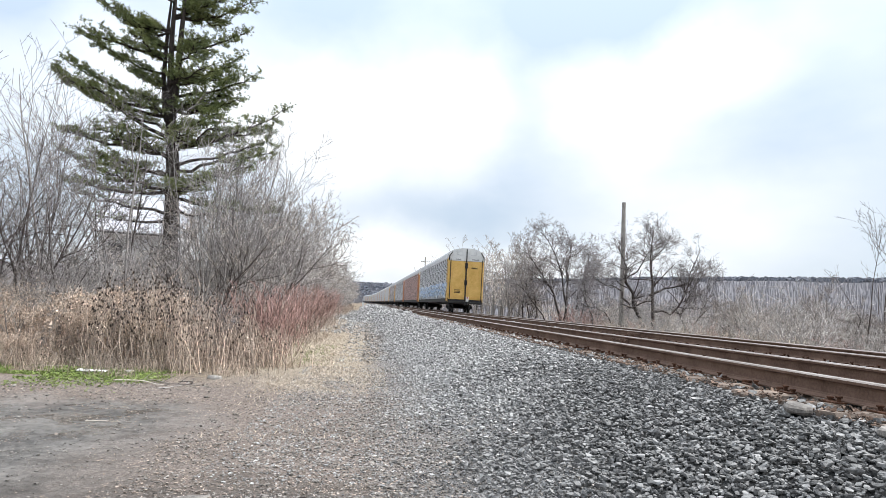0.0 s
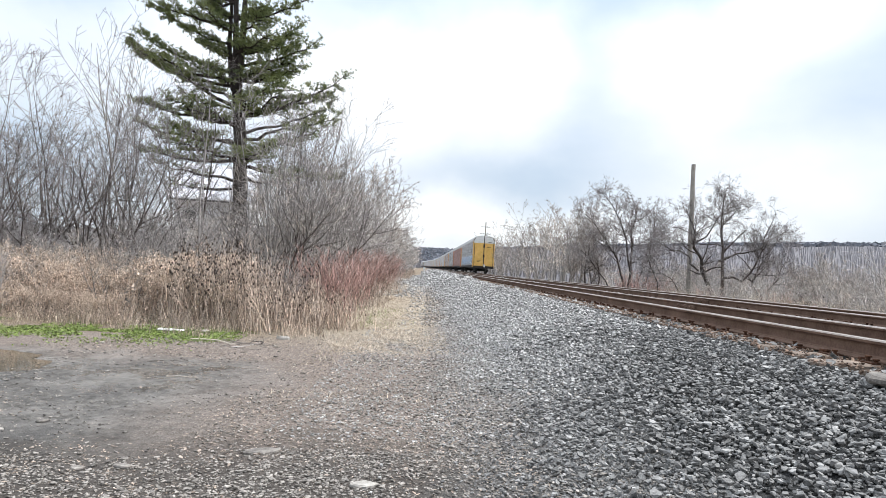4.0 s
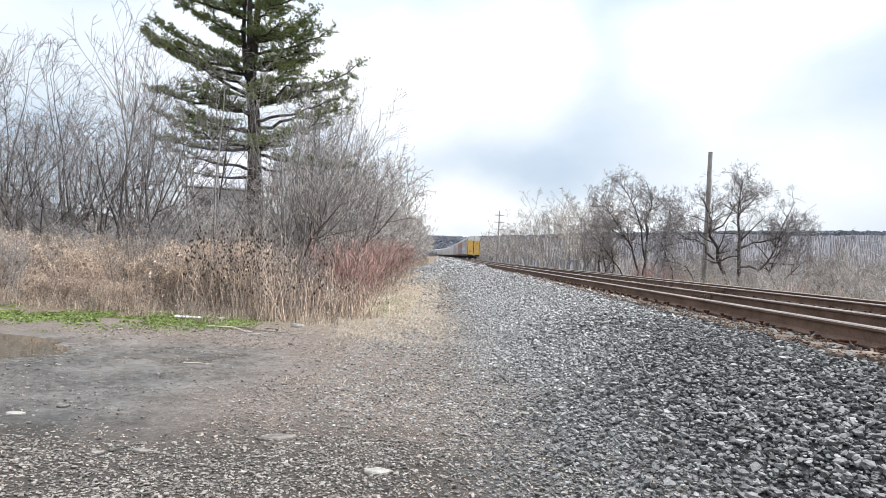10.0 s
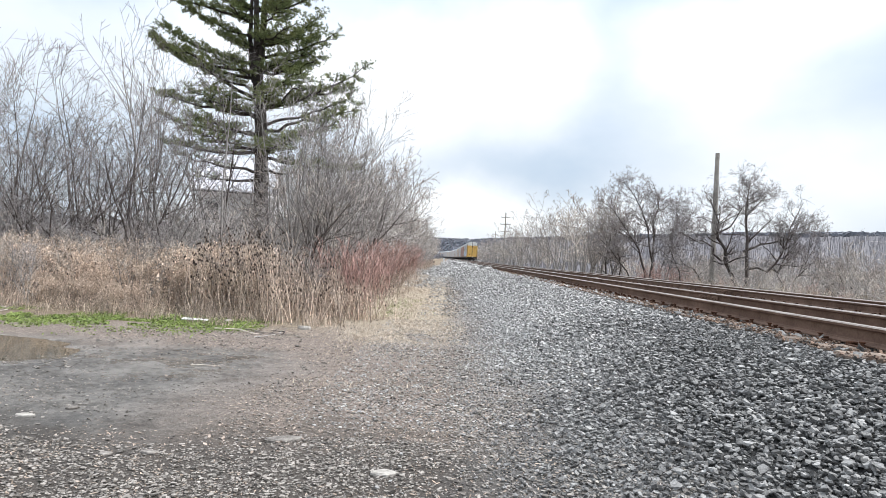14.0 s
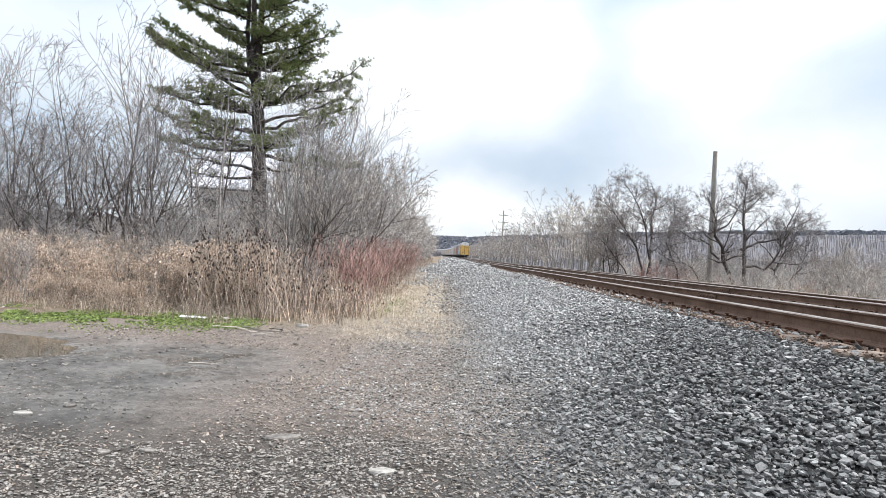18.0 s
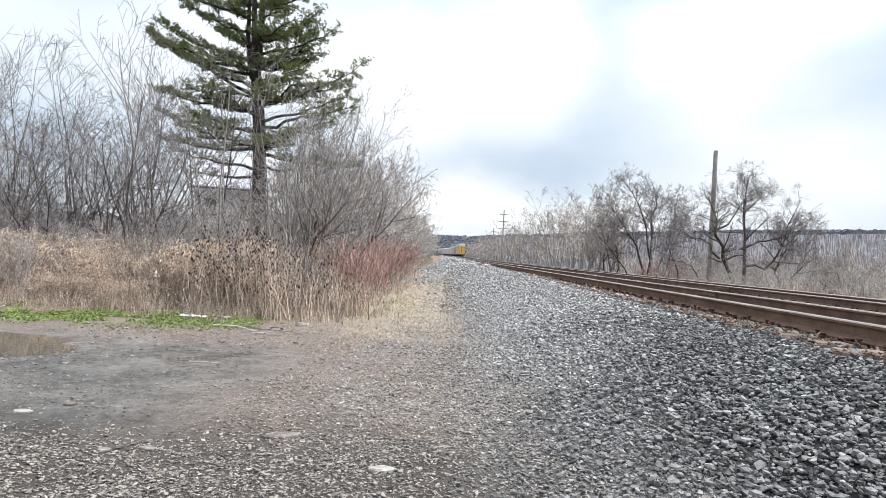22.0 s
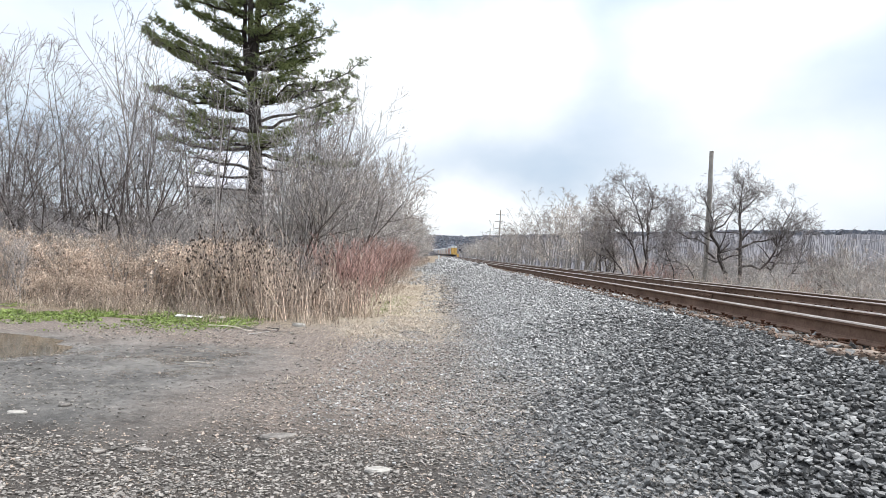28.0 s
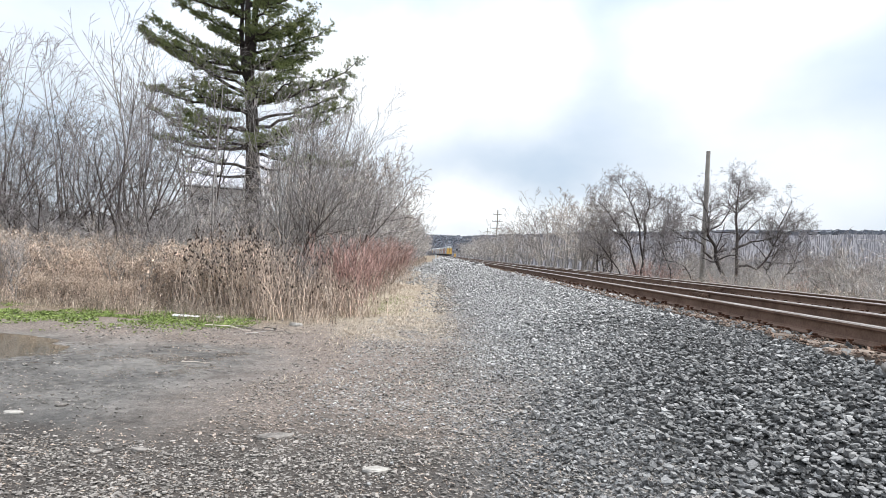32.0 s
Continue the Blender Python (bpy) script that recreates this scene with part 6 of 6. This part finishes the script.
def grass_tuft(name, blades, mat, label, kind="stuff"):
    """Blades of grass: (root, height, lean) rows, each a bent three-cornered strip."""
    nr = np.random.default_rng(len(blades))
    p = np.array([b[0] for b in blades])
    h = np.array([b[1] for b in blades])[:, None]
    n = len(p)
    a = nr.uniform(0, 2 * np.pi, n)
    side = np.stack([np.cos(a), np.sin(a), np.zeros(n)], 1)
    b = nr.uniform(0, 2 * np.pi, n)
    lean = np.stack([np.cos(b), np.sin(b), np.zeros(n)], 1) * h * np.array([q[2] for q in blades])[:, None]
    up = np.array([0, 0, 1.0])
    w = 0.004 + 0.006 * h
    v = np.stack([p - side * w, p + side * w, p + lean * 0.35 + up * h * 0.6 - side * w * 0.7, p + lean * 0.35 + up * h * 0.6 + side * w * 0.7, p + lean + up * h * 0.9], 1).reshape(-1, 3)
    k = (np.arange(n) * 5)[:, None]
    t = np.concatenate([k + np.array([0, 1, 3]), k + np.array([0, 3, 2]), k + np.array([2, 3, 4])])
    piece(name, tri_mesh(name, v, t, mat), None, label, "grass", kind=kind)


def build_weeds():
    rng = random.Random(33)
    seedy = [stalk_clump(200 + k, 22, 0.32, 1.55, 0.7) for k in range(4)]
    dull = [stalk_clump(210 + k, 36, 0.38, 1.0, 0.06) for k in range(3)]
    gold = [plume_clump(220 + k, 34, 0.34, 1.10) for k in range(3)]
    used = set()

    def put(bases, x, y, s):
        ob = rng.choice(bases)
        m = pose(x, y, lie(x, y), 0, 0, rng.uniform(0, 360))
        if ob in used:
            ob = copy_thing(ob, m)
        else:
            used.add(ob)
            ob.matrix_basis = m
        ob.scale = (s * rng.uniform(0.9, 1.15), s * rng.uniform(0.9, 1.15), s)
    for _ in range(60):
        x = rng.uniform(-12, -1.9)
        put(dull, x, 10.9 + 1.3 * noise.noise((x * 0.7, 0, 0)) + rng.uniform(-0.9, 0.7), rng.uniform(0.14, 0.5))
    for _ in range(20):
        put(seedy, rng.uniform(-4.9, -2.4), rng.uniform(11.1, 13.6), rng.uniform(0.6, 1.15))
    for _ in range(30):
        put(dull, rng.uniform(-5.2, -2.0), rng.uniform(11.2, 14.0), rng.uniform(0.6, 1.1))
    for _ in range(10):
        x = rng.uniform(-13, -4.6)
        put(dull, x, rng.uniform(11.6, 14.5), rng.uniform(0.7, 1.0))
    for row, y in enumerate((11.4, 12.3, 13.2, 14.2, 15.2)):
        for _ in range(14):
            x = rng.uniform(-14.5, -4.2) * (0.85 + 0.06 * row)
            put(gold, x, y + rng.gauss(0, 0.2), (0.55, 0.8, 1.0, 1.15, 1.25)[row] * rng.uniform(0.75, 1.15))
    for _ in range(10):
        put(gold, rng.uniform(-5.2, -4.0), rng.uniform(12.5, 14.0), rng.uniform(1.0, 1.3))
    for _ in range(16):
        y = rng.uniform(15, 34)
        put(dull, bend(y) - rng.uniform(1.9, 3.0), y, rng.uniform(0.6, 0.9))
    for _ in range(30):
        y = rng.uniform(34, 115)
        put(dull, bend(y) - rng.uniform(2.2, 3.4), y, rng.uniform(0.8, 1.3))
    for _ in range(24):
        y = rng.uniform(20, 46)
        put(dull, max(13.0, y * rng.uniform(0.28, 0.9)), y, rng.uniform(0.9, 1.4))
    # straw along the path's edge
    blades = []
    for _ in range(34000):
        y = 9.6 + 34 * rng.random() ** 1.7 + rng.gauss(0, 0.45)
        x = bend(y) - 0.85 + 0.4 * noise.noise((0, y * 0.5, 0)) + rng.gauss(0, 0.68)
        if x > 0.35 or noise.noise((x * 1.2, y * 0.8, 30.0)) < -0.28 or (y < 11.5 and x < -1.5 - 0.5 * rng.random()):
            continue
        blades.append(((x, y, lie(x, y)), rng.uniform(0.02, 0.09) * (2.6 if x < -1.5 and y > 12.2 else 0.8 if y > 11 else 0.5), rng.uniform(0.8, 2.6)))
    for _ in range(3000):
        x, y = rng.uniform(-12, -2.0), rng.uniform(10.6, 14.5)
        blades.append(((x, y, lie(x, y)), rng.uniform(0.05, 0.22), rng.uniform(0.4, 1.3)))
    for _ in range(2600):
        x, y = rng.uniform(-4, 0.0), rng.uniform(6, 11)
        if x > -1.6 and noise.noise((x * 0.9, y * 0.9, 5.0)) > 0.05:
            blades.append(((x, y, lie(x, y)), rng.uniform(0.015, 0.05), rng.uniform(1.0, 2.5)))
    for _ in range(9000):
        y = rng.uniform(16, 52)
        x = max(12.2 + bend(y), y * rng.uniform(0.2, 0.95)) + rng.uniform(0, 1.5)
        blades.append(((x, y, lie(x, y)), rng.uniform(0.6, 1.4), rng.uniform(0.1, 0.7)))
    grass_tuft("dry_grass", blades, STRAW, "pale dry straw-coloured grass along the path")
    blades, leaves = [], []
    for _ in range(24000):
        x = rng.uniform(-11, -2.6)
        y = 10.0 + 0.06 * (x + 6) + rng.gauss(0, 0.55)
        if noise.noise((x * 0.8, y * 1.1, 9.0)) + 0.4 * noise.noise((x * 3, y * 3, 9.0)) < (-0.22 if x > -6.8 else 0.05) or x > -3.0 - 0.5 * rng.random():
            continue
        if rng.random() < 0.35:
            blades.append(((x, y, lie(x, y)), rng.uniform(0.02, 0.05), rng.uniform(0.8, 2.4)))
        leaves.append((x, y, lie(x, y) + rng.uniform(0.004, 0.03)))
    v, t = leaf_bits(np.random.default_rng(51), np.array(leaves), 0.026, 0.35)
    piece("leafy_ground_cover", tri_mesh("leafy_ground_cover", v, t, LEAF), None, "low creeping green leaves at the edge of the dirt", "ground cover", kind="stuff")
    for _ in range(1500):
        x, y = rng.gauss(-1.75, 0.45), rng.uniform(13, 19)
        blades.append(((x, y, lie(x, y)), rng.uniform(0.03, 0.10), rng.uniform(0.6, 1.5)))
    grass_tuft("green_grass", blades, LEAF, "short fresh green grass at the edge of the dirt")


build_weeds()


def fallen_branch(x, y, length, turn, r, mat, label):
    rng = random.Random(int(abs(x * 31 + y * 17)))
    s = Shape()
    pts, _ = wander(rng, Vector((0, 0, r + 0.01)), Vector((1, 0, 0)), length, 6, 0.30, 0.0)
    pts = [Vector((p.x, p.y, r + 0.004)) for p in pts]
    s.tube(pts, [r * (1 - 0.09 * k) for k in range(7)], 6)
    for k in (2, 4):
        e, _ = wander(rng, pts[k], aside(rng, Vector((1, 0, 0.1)), 0.6), length * 0.25, 3, 0.1, 0.02)
        s.tube(e, [r * 0.5, r * 0.4, r * 0.3, r * 0.15], 4)
    piece("fallen_branch", s, mat, label, "branch", "fallen branches", place=pose(x, y, lie(x, y), 0, 0, turn))


fallen_branch(-3.7, 9.5, 1.2, 12, 0.011, TWIG_TAN, "pale fallen branch at the edge of the weeds")
fallen_branch(-2.9, 9.0, 0.9, 35, 0.009, TWIG_GREY, "grey fallen stick on the dirt")
fallen_branch(-3.3, 9.7, 1.1, -12, 0.012, TWIG_BROWN, "brown fallen stick on the dirt")
fallen_branch(-2.6, 9.5, 0.5, 70, 0.012, BARK_DARK, "dark fallen twig on the dirt")
fallen_branch(-2.85, 6.7, 0.35, -35, 0.007, TWIG_TAN, "thin pale twig on the dirt")
fallen_branch(-8.2, 10.9, 1.8, 5, 0.016, TWIG_BROWN, "long fallen branch in front of the weeds")
fallen_branch(-5.6, 11.0, 1.0, -20, 0.012, TWIG_TAN, "pale fallen branch in front of the weeds")


def build_board():
    s = Shape()
    s.box(-0.21, -0.07, 0.0, 0.21, 0.07, 0.02, 0.006)
    s.v = [(x, y + 0.02 * math.sin(x * 9), z) for x, y, z in s.v]
    piece("broken_board", s, WHITE, "pale broken board lying in the weeds' edge", "board", place=pose(-4.42, 10.45, lie(-4.42, 10.45) + 0.03, 4, 3, 6))


build_board()
motions()
